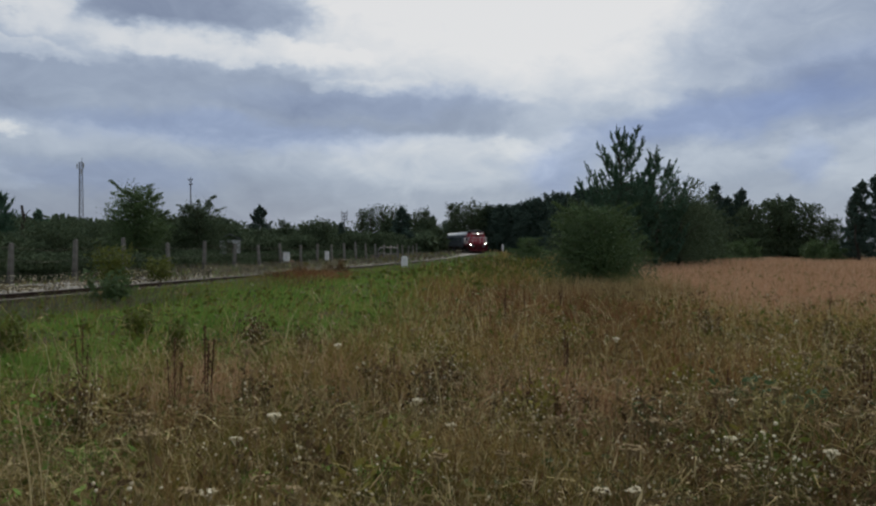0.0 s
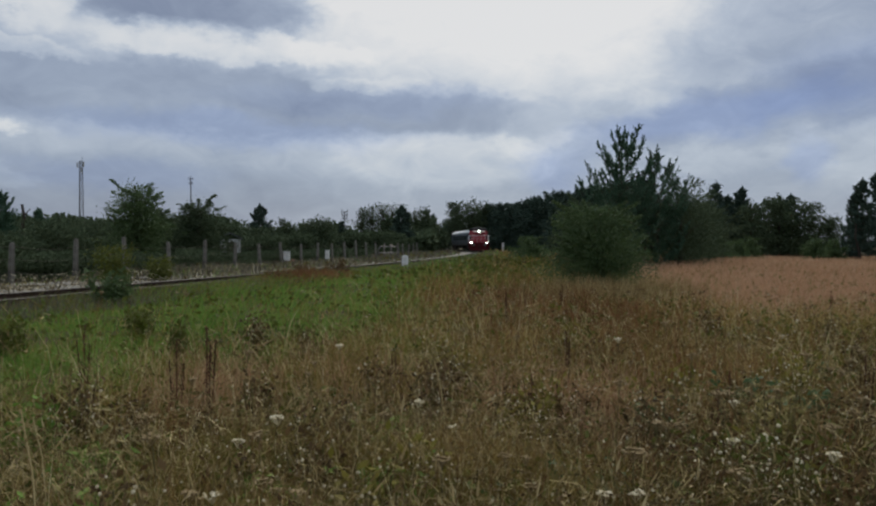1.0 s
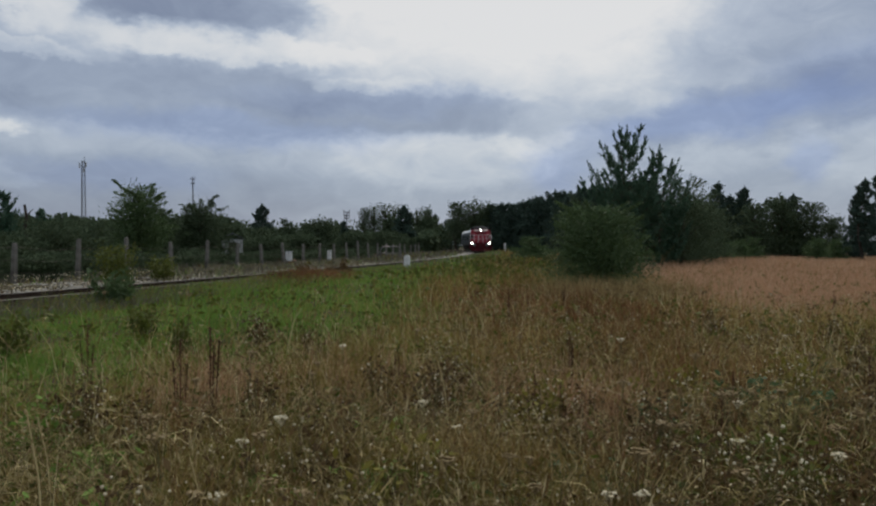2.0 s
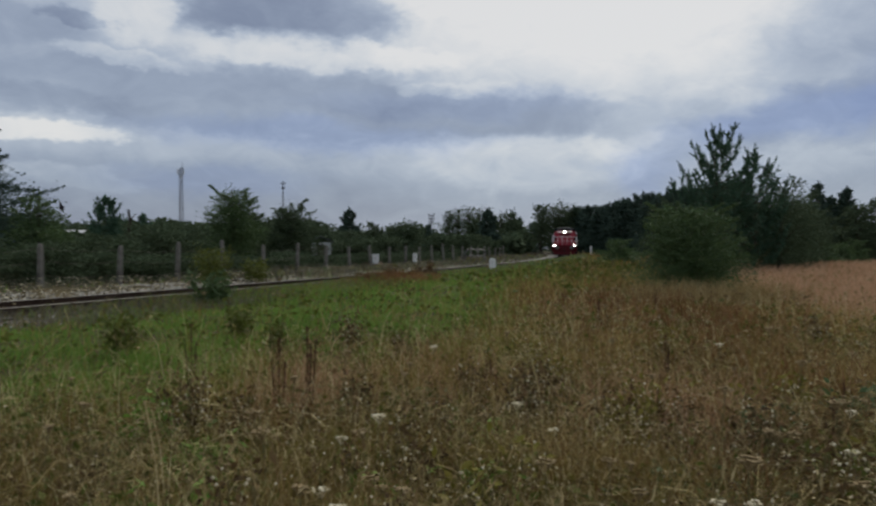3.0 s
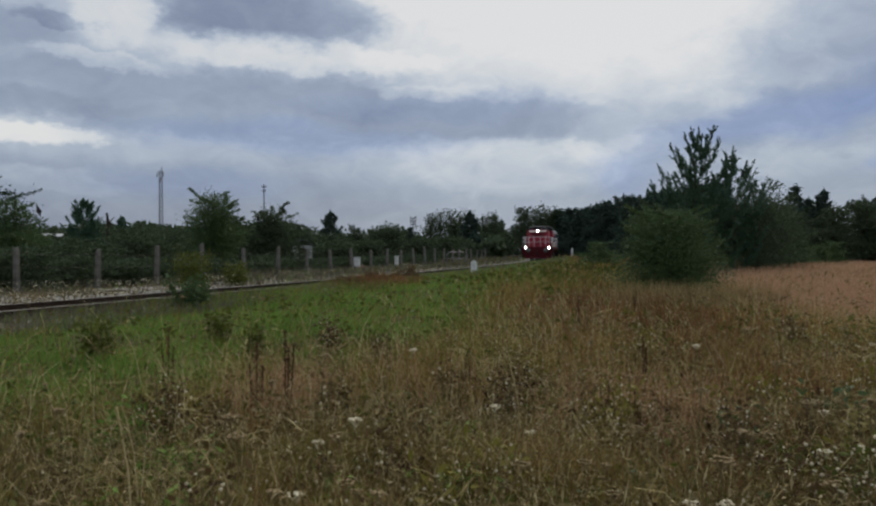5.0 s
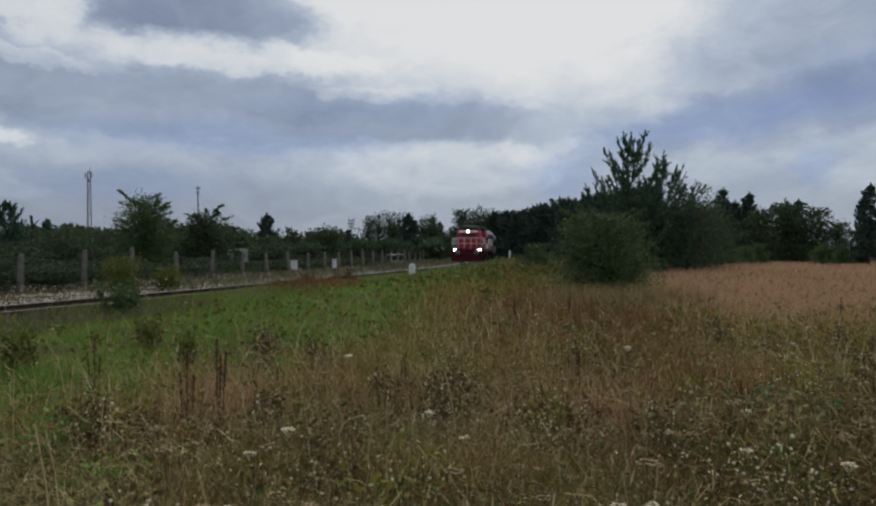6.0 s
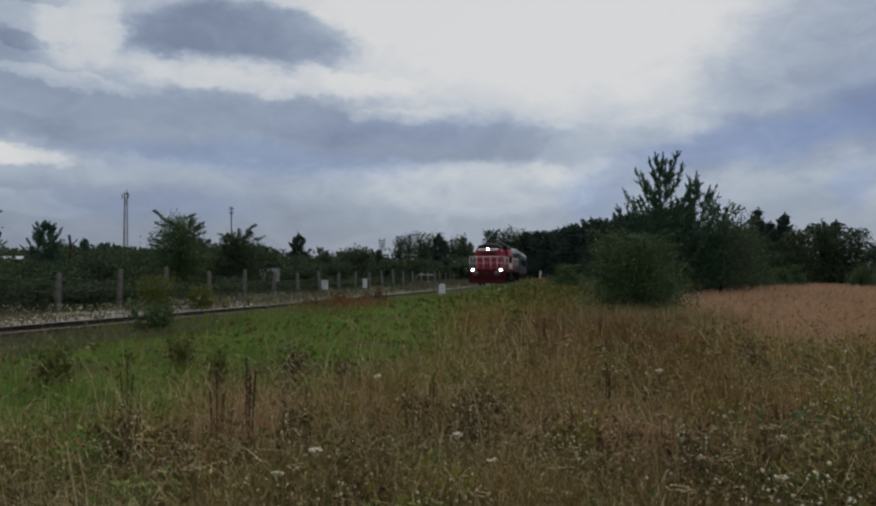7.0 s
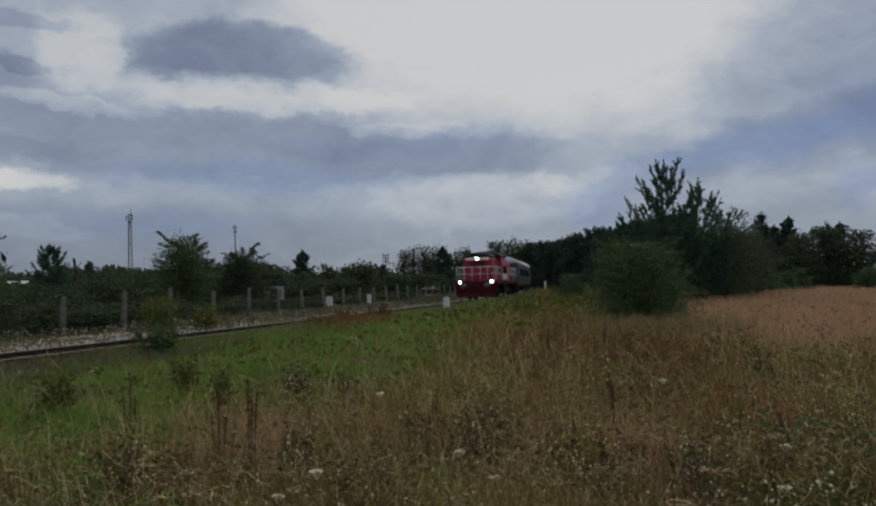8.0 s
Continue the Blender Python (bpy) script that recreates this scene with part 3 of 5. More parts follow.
    for i in range(6):
        for side in (-1, 1):
            bm = bmesh.new()
            x = side * 0.985
            add_box(bm, min(x, x + side * 0.03), max(x, x + side * 0.03), 0.6 + 0.88 * i, 1.36 + 0.88 * i, 1.55, 2.7, 0.008)
            part("hood_door", bm, M_RED, rear)
    bm = bmesh.new()
    add_rod(bm, (0, 1.6, 3.02), (0, 1.6, 3.45), 0.17, 0.15, 12)
    part("exhaust_stack", bm, M_ROOF_DARK, rear, "sooty exhaust stack")
    # cab
    bm = bmesh.new()
    w = 1.42
    cab_prof = [(-w, 1.40), (w, 1.40), (w, 2.55), (w - 0.14, 3.20), (-w + 0.14, 3.20), (-w, 2.55)]
    loft(bm, [[(x, -2.6, z) for x, z in cab_prof], [(x, 0.3, z) for x, z in cab_prof]])
    cab = part("cab", bm, M_RED, root, "red driver's cab")
    bm = bmesh.new()
    roof_prof = []
    for i in range(11):
        a = math.pi * i / 10
        roof_prof.append((1.36 * math.cos(a), 3.204 + 0.50 * math.sin(a) ** 0.8))
    loft(bm, [[(x * 0.97, -2.85, 3.20 + (z - 3.20) * 0.9) for x, z in roof_prof], [(x, -2.6, z) for x, z in roof_prof], [(x, 0.45, z) for x, z in roof_prof]])
    part("cab_roof", bm, M_ROOF_DARK, cab, "dark sooty curved cab roof", True)
    for side in (-1, 1):
        bm = bmesh.new()
        a, b = sorted((side * 1.10, side * 1.36))
        add_box(bm, a, b, -2.63, -2.602, 1.95, 2.50, 0.01)
        part("front_window", bm, M_GLASS, cab, "dark cab window")
        for y0 in (-2.3, -1.1):
            bm = bmesh.new()
            a, b = sorted((side * 1.40, side * 1.445))
            add_box(bm, a, b, y0, y0 + 0.9, 1.95, 2.55, 0.01)
            part("side_window", bm, M_GLASS, cab)
        bm = bmesh.new()
        a, b = sorted((side * 1.41, side * 1.45))
        add_box(bm, a, b, -2.58, 0.28, 1.48, 1.92, 0.01)
        part("side_stripe", bm, M_CREAM, cab, "cream side stripe")
    # lamps
    for x, y, z, r in ((-1.16, -L - 0.12, 1.34, 0.10), (1.16, -L - 0.12, 1.34, 0.10), (0.0, -5.98, 3.04, 0.10)):
        bm = bmesh.new()
        add_rod(bm, (x, y + 0.20, z), (x, y - 0.06, z), r * 1.15, r * 1.25, 18)
        lamp = part("headlamp", bm, M_RED_DARK, root, "round headlamp housing", True)
        bm = bmesh.new()
        add_rod(bm, (x, y - 0.05, z), (x, y - 0.075, z), r, r * 0.9, 18)
        part("lens", bm, M_LAMP, lamp, "glowing white headlamp lens")
    # handrails round the platform
    top = 2.42
    railing([(-1.42, -L, top), (1.42, -L, top)], [(x, -L, top) for x in (-1.42, -0.85, -0.3, 0.3, 0.85, 1.42)], 1.40, root)
    for side in (-1.42, 1.42):
        railing([(side, -L, top), (side, -2.9, top)], [(side, y, top) for y in (-5.4, -4.2, -2.9)], 1.40, root)
        railing([(side, 0.6, top), (side, L, top)], [(side, y, top) for y in (0.6, 2.1, 3.6, 5.1, L)], 1.40, root)
        for y in (-6.2, 6.2):
            bm = bmesh.new()
            for z in (0.35, 0.65, 0.95):
                add_box(bm, side - 0.12, side + 0.12, y - 0.3, y + 0.3, z, z + 0.04)
            for e in (-0.3, 0.3):
                add_box(bm, side - 0.1, side + 0.1, y + e - 0.02, y + e + 0.02, 0.35, 1.15)
            part("steps", bm, M_UNDER, root, "dark step ladder")
    bm = bmesh.new()
    add_box(bm, -1.35, 1.35, -1.3, 1.3, 0.45, 1.14, 0.08)
    part("fuel_tank", bm, M_UNDER, root, "grimy fuel tank")
    bogie(root, -3.9, wheels, 2.6)
    bogie(root, 3.9, wheels, 2.6)
    return root, wheels


def build_coach():
    root = tagged(new("passenger_coach"), "dark blue-green railway coach with a silver roof", "railway coach")
    wheels = []
    L, w = 11.9, 1.42
    bm = bmesh.new()
    prof = [(-w * 0.94, 1.0), (w * 0.94, 1.0), (w, 1.5), (w, 2.6), (w * 0.96, 3.0), (-w * 0.96, 3.0), (-w, 2.7), (-w, 1.5)]
    loft(bm, [[(x, -L, z) for x, z in prof], [(x, L, z) for x, z in prof]])
    body = part("body", bm, M_COACH, root)
    bm = bmesh.new()
    rp = []
    for i in range(13):
        a = math.pi * i / 12
        rp.append((w * 0.975 * math.cos(a), 3.004 + 0.62 * math.sin(a) ** 0.85))
    loft(bm, [[(x, -L + 0.02, z) for x, z in rp], [(x, L - 0.02, z) for x, z in rp]])
    part("roof", bm, M_COACH_ROOF, root, "silver-grey arched roof", True)
    for i in range(6):
        bm = bmesh.new()
        y = -9.5 + 3.8 * i
        add_rod(bm, (0.25, y, 3.56), (0.25, y, 3.74), 0.16, 0.12, 10)
        part("roof_vent", bm, M_STEEL, root)
    for side in (-1, 1):
        for i in range(10):
            y = -9.2 + 1.84 * i
            bm = bmesh.new()
            a, b = sorted((side * (w - 0.02), side * (w + 0.014)))
            add_box(bm, a, b, y, y + 1.2, 1.85, 2.58, 0.006)
            part("window", bm, M_GLASS, body, "dark coach window")
        for y in (-11.5, 10.5):
            bm = bmesh.new()
            a, b = sorted((side * (w - 0.03), side * (w + 0.02)))
            add_box(bm, a, b, y, y + 0.9, 1.1, 2.85, 0.01)
            part("door", bm, M_COACH, body)
    for s in (-1, 1):
        bm = bmesh.new()
        add_box(bm, -0.55, 0.55, min(s * L, s * (L + 0.35)), max(s * L, s * (L + 0.35)), 1.2, 3.2, 0.08)
        part("gangway", bm, M_UNDER, root, "dark gangway bellows")
        buffers(root, s * (L + 0.0), s)
    bm = bmesh.new()
    add_box(bm, -1.3, 1.3, -L, L, 0.85, 1.0, 0.02)
    add_box(bm, -1.2, -0.3, -3, 1, 0.4, 0.86, 0.03)
    add_box(bm, 0.3, 1.2, -1, 3, 0.4, 0.86, 0.03)
    part("underframe", bm, M_UNDER, root, "grimy underframe")
    bogie(root, -8.6, wheels)
    bogie(root, 8.6, wheels)
    return root, wheels


loco, loco_wheels = build_loco()
coach, coach_wheels = build_coach()
LOCO_HALF, COACH_BEHIND = 6.75, 6.75 + 0.9 + 12.4


def nose_s(t):
    """Arc position of the locomotive's front: it brakes gently."""
    return 2.4 - 9.25 * t + 0.135 * t * t


def on_track(s, half):
    """A vehicle standing on its two bogies."""
    x0, y0, _ = track_at(s - half)
    x1, y1, _ = track_at(s + half)
    return pose((x0 + x1) / 2, (y0 + y1) / 2, RAIL_TOP - SINK, 0, 0, math.degrees(math.atan2(y1 - y0, x1 - x0)) - 90)


def motions():
    times = [i * 0.25 for i in range(33)]
    walk(loco, [(t, on_track(nose_s(t) + LOCO_HALF, 3.9)) for t in times])
    walk(coach, [(t, on_track(nose_s(t) + LOCO_HALF + COACH_BEHIND, 8.6)) for t in times])
    fine = [i / 15 for i in range(121)]
    for ob, y in loco_wheels + coach_wheels:
        walk(ob, [(t, pose(0, y, 0.5, math.degrees((2.4 - nose_s(t)) / 0.5))) for t in fine])


# ---------------------------------------------------------------- trees
def leaf_cards(points, normals, size, rng, long=1.5):
    """Small pointed leaf clumps: one folded quad each."""
    n = len(points)
    d1 = normals + rng.normal(0, 0.7, (n, 3))
    d1 /= np.linalg.norm(d1, axis=1, keepdims=True)
    d2 = np.cross(d1, rng.normal(0, 1, (n, 3)))
    d2 /= np.linalg.norm(d2, axis=1, keepdims=True)
    up = np.cross(d1, d2)
    s = size * rng.uniform(0.6, 1.3, (n, 1))
    a = points - d1 * s * long * 0.5
    b = points + d2 * s * 0.5 + up * s * 0.15
    c = points + d1 * s * long * 0.5
    d = points - d2 * s * 0.5 + up * s * 0.15
    v = np.stack([a, b, c, d], 1).reshape(-1, 3)
    i = 4 * np.arange(n)[:, None]
    return v, np.concatenate([i + [0, 1, 2], i + [0, 2, 3]])


def limb(bm, a, b, r0, r1, rng, bends=3):
    a, b = Vector(a), Vector(b)
    last, lr = a, r0
    for k in range(1, bends + 1):
        f = k / bends
        p = a.lerp(b, f) + Vector(rng.normal(0, 0.05 * (b - a).length, 3)) * (f < 1)
        r = r0 + (r1 - r0) * f
        add_rod(bm, last, p, lr, r, 6)
        last, lr = p, r


def plant_tree(name, label, category, trunk, crown_v, crown_t, mat, m, wood=M_BARK):
    root = tagged(new(name), label, category)
    root.matrix_basis = m
    part("trunk", trunk, wood, root)
    ob = new("crown", arrays_mesh("crown", crown_v, crown_t, [], mat))
    ob.parent = root
    return root


def broad_tree(x, y, top, width, seed, label, mat=M_LEAF, leaves=3200, leaf=0.16, low=0.12, name="tree", lobes=11, ragged=0.35, narrow_top=0.6):
    """A broad-leaved tree or shrub; top is the height of its tip above sea level of the plan, low the crown's start as a share."""
    leaf, leaves = leaf * 0.52, int(leaves * 2.4)
    rng = np.random.default_rng(seed)
    z0 = float(ground_z(x, y))
    h, r = top - z0, width / 2
    bm = bmesh.new()
    limb(bm, (0, 0, -0.2), (0.05 * r, 0, h * 0.72), 0.028 * h + 0.02, 0.01 * h, rng, 4)
    pts, nor = [], []
    centres = []
    for i in range(lobes):
        f = (i + 0.5) / lobes
        zc = h * (low + (0.94 - low) * f)
        spread = r * (1 - narrow_top * max(0, f - 0.35) / 0.65) * (0.72 + 0.28 * min(1, f / 0.25))
        a = 2.4 * i + rng.uniform(-0.5, 0.5)
        q = rng.uniform(0.25, 0.70) * (1 - f * 0.45)
        c = np.array([spread * q * math.cos(a), spread * q * math.sin(a), zc])
        centres.append((c, spread * rng.uniform(0.55, 0.85), h * rng.uniform(0.11, 0.19)))
        limb(bm, (0, 0, zc * 0.62), tuple(c), 0.010 * h, 0.004 * h, rng, 3)
    weights = np.array([s * s * hh for _, s, hh in centres])
    for (c, s, hh), wt in zip(centres, weights / weights.sum()):
        n = int(leaves * wt)
        d = rng.normal(0, 1, (n, 3))
        d /= np.linalg.norm(d, axis=1, keepdims=True)
        rad = rng.random((n, 1)) ** 0.40 * (1 + ragged * rng.normal(0, 0.45, (n, 1)))
        p = c + d * rad * [s, s, hh]
        pts.append(p)
        nor.append(d + [0, 0, 0.35])
    for i in range(int(lobes * 3.0)):      # sprays that break the outline
        c, s, hh = centres[rng.integers(len(centres) // 3, len(centres))]
        a = rng.uniform(0, 2 * math.pi)
        tip = c + np.array([math.cos(a) * s * 1.12, math.sin(a) * s * 1.12, hh * rng.uniform(0.2, 1.3)])
        n = max(6, leaves // 160)
        f = rng.uniform(0.45, 1.05, (n, 1))
        pts.append(c + (tip - c) * f + rng.normal(0, leaf * 0.55, (n, 3)))
        nor.append(np.tile((tip - c) / np.linalg.norm(tip - c), (n, 1)))
    v, t = leaf_cards(np.concatenate(pts), np.concatenate(nor), leaf, rng)
    v[:, 2] = np.maximum(v[:, 2], 0.05)
    v[:, 2] *= h / v[:, 2].max()
    return plant_tree(name, label, "shrub" if name == "shrub" else "tree", bm, v, t, mat, pose(x, y, z0))


def pine_tree(x, y, top, width, seed, label, needles=26, leaf=0.10, mat=M_NEEDLE, low=0.12, steep=0.75, whorls=15, name="pine_tree"):
    """A young pine: whorls of limbs that turn up at their tips, each carrying bottle-brush tufts."""
    rng = np.random.default_rng(seed)
    z0 = float(ground_z(x, y))
    h, r = top - z0, width / 2
    bm = bmesh.new()
    limb(bm, (0, 0, -0.2), (0, 0, h * 0.97), 0.018 * h + 0.02, 0.006, rng, 5)
    pts, nor = [], []

    def brush(a, b, count, spread):
        f = rng.random((count, 1)) ** 0.85
        ax = (b - a) / np.linalg.norm(b - a)
        pts.append(a + (b - a) * f + rng.normal(0, spread, (count, 3)) * (1.25 - 0.9 * f))
        nor.append(np.tile(ax, (count, 1)) * 1.3 + rng.normal(0, 0.35, (count, 3)))

    brush(np.array([0, 0, h * 0.84]), np.array([0, 0, h]), needles * 2, leaf * 0.7)
    for i in range(whorls):
        f = i / (whorls - 1)
        z = h * (low + (0.90 - low) * f)
        reach = r * (1 - f) ** 0.62 * 1.02 + 0.16 * r
        for k in range(rng.integers(5, 8)):
            a = rng.uniform(0, 2 * math.pi)
            rr = reach * rng.uniform(0.5, 1.12)
            rise = rr * (0.15 + steep * (0.25 + f) + rng.uniform(-0.1, 0.2))
            p0 = np.array([0, 0, z])
            p1 = np.array([rr * 0.66 * math.cos(a), rr * 0.66 * math.sin(a), z + rise * 0.30])
            p2 = np.array([rr * math.cos(a), rr * math.sin(a), z + rise])
            add_rod(bm, p0, p1, 0.006 * h * (1 - 0.7 * f), 0.010, 5)
            add_rod(bm, p1, p2, 0.010, 0.005, 5)
            brush(p0 * 0.6 + p1 * 0.4, p1, needles, leaf * 0.8)
            brush(p1, p2, needles, leaf * (0.6 if f < 0.5 else 0.35))
            slim = 1.0 if f < 0.5 else 0.5
            for _ in range(6 if f < 0.5 else 3):
                q = p0 + (p1 - p0) * rng.uniform(0.45, 1.0) if rng.random() < 0.6 else p1 + (p2 - p1) * rng.uniform(0, 0.7)
                tip = q + np.array([rng.normal(0, 0.10), rng.normal(0, 0.10), rng.uniform(0.14, 0.36)]) * (0.25 + 0.45 * r) * (0.5 + steep * 0.6)
                brush(q, tip, needles // 2, leaf * 0.5 * slim)
    v, t = leaf_cards(np.concatenate(pts), np.concatenate(nor), leaf * 0.62, rng, 4.0)
    v[:, 2] *= h / v[:, 2].max()
    return plant_tree(name, label, "tree", bm, v, t, mat, pose(x, y, z0))


def upswept_pine(x, y, top, width, seed, label, leaders):
    """A bushy young pine whose long limbs sweep up and out to separate pointed tips."""
    rng = np.random.default_rng(seed)
    z0 = float(ground_z(x, y))
    h, r = top - z0, width / 2
    bm = bmesh.new()
    limb(bm, (0, 0, -0.2), (0, 0, h * 0.96), 0.018 * h + 0.02, 0.008, rng, 5)
    pts, nor = [], []

    def brush(a, b, count, spread):
        f = rng.random((count, 1))
        pts.append(a + (b - a) * f + rng.normal(0, spread, (count, 3)) * (1.15 - 0.9 * f))
        nor.append(np.tile((b - a) / np.linalg.norm(b - a), (count, 1)) * 1.5 + rng.normal(0, 0.3, (count, 3)))

    brush(np.array([0, 0, h * 0.86]), np.array([0, 0, h]), 70, 0.05)
    for i in range(leaders + 40):
        f = (i / (leaders - 1)) if i < leaders else rng.uniform(0.0, 0.45)
        zs = h * (0.22 + 0.62 * f) if i < leaders else h * rng.uniform(0.06, 0.44)
        reach = (r * (1.06 - f) ** 0.62 + 0.06) * rng.uniform(0.60, 1.0)
        rise = reach * rng.uniform(0.55, 1.0) + h * (0.05 + 0.05 * f)
        a = 2.4 * i + rng.uniform(-0.4, 0.4)
        out = np.array([math.cos(a), math.sin(a), 0])
        p0 = np.array([0, 0, zs])
        p1 = p0 + out * reach * 0.62 + [0, 0, rise * 0.28]
        p2 = p0 + out * reach + [0, 0, rise]
        add_rod(bm, p0, p1, 0.03, 0.018, 5)
        add_rod(bm, p1, p2, 0.018, 0.006, 5)
        brush(p0 * 0.5 + p1 * 0.5, p1, 46, 0.09)
        brush(p1, p2, 70, 0.055)
        for k in range(11):
            u = rng.uniform(0.25, 0.95)
            q = p0 + (p1 - p0) * u / 0.6 if u < 0.6 else p1 + (p2 - p1) * (u - 0.6) / 0.4
            side = out * rng.uniform(-0.1, 0.5) + np.array([-out[1], out[0], 0]) * rng.normal(0, 0.55) + [0, 0, rng.uniform(0.45, 1.0)]
            brush(q, q + side * rng.uniform(0.22, 0.52), 22, 0.03)
    v, t = leaf_cards(np.concatenate(pts), np.concatenate(nor), 0.052, rng, 3.6)
    v[:, 2] *= h / v[:, 2].max()
    return plant_tree("pine_tree", label, "tree", bm, v, t, M_NEEDLE, pose(x, y, z0))


BROAD = "green broad-leaved tree behind the railway fence"
# beyond the railway, seen over the fence
broad_tree(-15.8, 40, 5.15, 3.9, 11, "light green young tree behind the railway fence", leaves=5600, leaf=0.14, lobes=16, narrow_top=0.36, ragged=0.55)
broad_tree(-14.2, 45, 4.6, 4.6, 12, BROAD, M_LEAF_DARK, leaves=4800, leaf=0.16, narrow_top=0.55, lobes=16, ragged=0.5)
broad_tree(-16.9, 46, 3.9, 3.6, 13, BROAD, M_LEAF_DARK, leaves=2400, leaf=0.18)
broad_tree(-26.4, 34, 8.0, 7.4, 14, "tall dark tree with a pointed crown behind the hedge", M_SPRUCE, leaves=6500, leaf=0.17, low=0.05, lobes=24, narrow_top=0.85, ragged=0.4)
broad_tree(-22.4, 33, 4.3, 3.6, 15, "light green shrub beside the tall dark tree", leaves=2600, leaf=0.16, low=0.05, name="shrub")
pine_tree(-34.7, 60, 6.1, 3.6, 16, "young pine beyond the railway fence", leaf=0.15, needles=16, whorls=12)
pine_tree(-32.5, 62, 4.7, 2.4, 17, "small pine beyond the railway fence", leaf=0.14, needles=14, whorls=11)
pine_tree(-17.5, 75, 5.8, 3.2, 18, "dark young spruce beyond the fence", leaf=0.16, needles=16, mat=M_SPRUCE, steep=0.3, whorls=13)
broad_tree(-15.6, 78, 4.5, 3.6, 19, BROAD, M_LEAF_DARK, leaves=1700, leaf=0.24)
broad_tree(-11.2, 70, 4.25, 5.2, 20, "round dark green bush beyond the fence", M_LEAF_DARK, leaves=2600, leaf=0.22, name="shrub", narrow_top=0.3)
pine_tree(-10.1, 80, 4.3, 1.5, 21, "slim dark spruce beyond the fence", leaf=0.14, needles=12, mat=M_SPRUCE, steep=0.2, whorls=12)
for i, (x, y, top, w) in enumerate([(-19.0, 190, 11.2, 4.2), (-16.4, 189, 12.0, 4.6), (-13.9, 191, 12.3, 5.0), (-11.4, 190, 12.4, 5.0), (-8.6, 192, 11.9, 5.0), (-5.6, 191, 11.2, 5.0), (-3.2, 190, 10.4, 4.6)]):
    broad_tree(x, y, top, w, 30 + i, "tall thin poplar with sky showing through it", M_LEAF_DARK, leaves=520, leaf=0.50, low=0.32, lobes=11, ragged=0.4, narrow_top=0.25)
pine_tree(-5.6, 118, 8.0, 4.4, 36, "dark conifer by the railway curve", leaf=0.28, needles=14, mat=M_SPRUCE, steep=0.15, whorls=14)
for i, (x, y, top, w) in enumerate([(-2.6, 140, 9.0, 5.2), (-8.6, 130, 6.8, 4.6), (-1.2, 150, 7.4, 4.0), (-13.5, 150, 3.6, 5.0)]):
    broad_tree(x, y, top, w, 40 + i, "dark tree by the railway curve", M_LEAF_DARK, leaves=1500, leaf=0.42, low=0.05, lobes=9)
pine_tree(-1.0, 156, 8.4, 2.2, 45, "slim spruce by the railway curve", leaf=0.26, needles=10, mat=M_SPRUCE, steep=0.15, whorls=12)
for i, (x, y, top, w) in enumerate([(3.6, 165, 11.2, 6.2), (7.0, 166, 12.3, 7.2), (10.2, 168, 11.4, 5.6)]):
    broad_tree(x, y, top, w, 47 + i, "tall tree beyond the railway curve", M_LEAF_DARK, leaves=1700, leaf=0.42, low=0.2, lobes=14, narrow_top=0.35, ragged=0.5)

# Added trees: their dark crowns stand in for dark haze in this gap.
for i, (x, y, top, w) in enumerate([(2.5, 190, 8.6, 9.0), (-4.0, 198, 8.6, 8.0), (8.5, 182, 9.2, 8.0), (-9.0, 205, 5.0, 9.0)]):
    broad_tree(x, y, top, w, 50 + i, "added dark tree filling the hazy gap beyond the railway curve", M_SPRUCE, leaves=1800, leaf=0.5, low=0.0, lobes=12, narrow_top=0.3)

# hedges and bushes close behind the fence
HEDGE = "dense dark green hedge shrub behind the fence"
hedge_tops = [2.2, 2.1, 2.15, 2.0, 1.9, 1.55, 1.40, 1.45, 1.30, 1.35, 1.25, 1.5, 1.3, 1.2, 1.35, 1.3, 1.2, 1.3, 1.25, 1.3, 1.4, 1.3, 1.4, 1.3]
for i, top in enumerate(hedge_tops):
    x, y, _ = track_at(-107.5 + 2.15 * i, -7.1 - 0.5 * (i % 2))
    broad_tree(x, y, top, 3.0, 160 + i, HEDGE, M_LEAF_DARK, leaves=2300, leaf=0.095 + 0.001 * y, low=0.0, name="shrub", lobes=12, narrow_top=0.15, ragged=0.25)
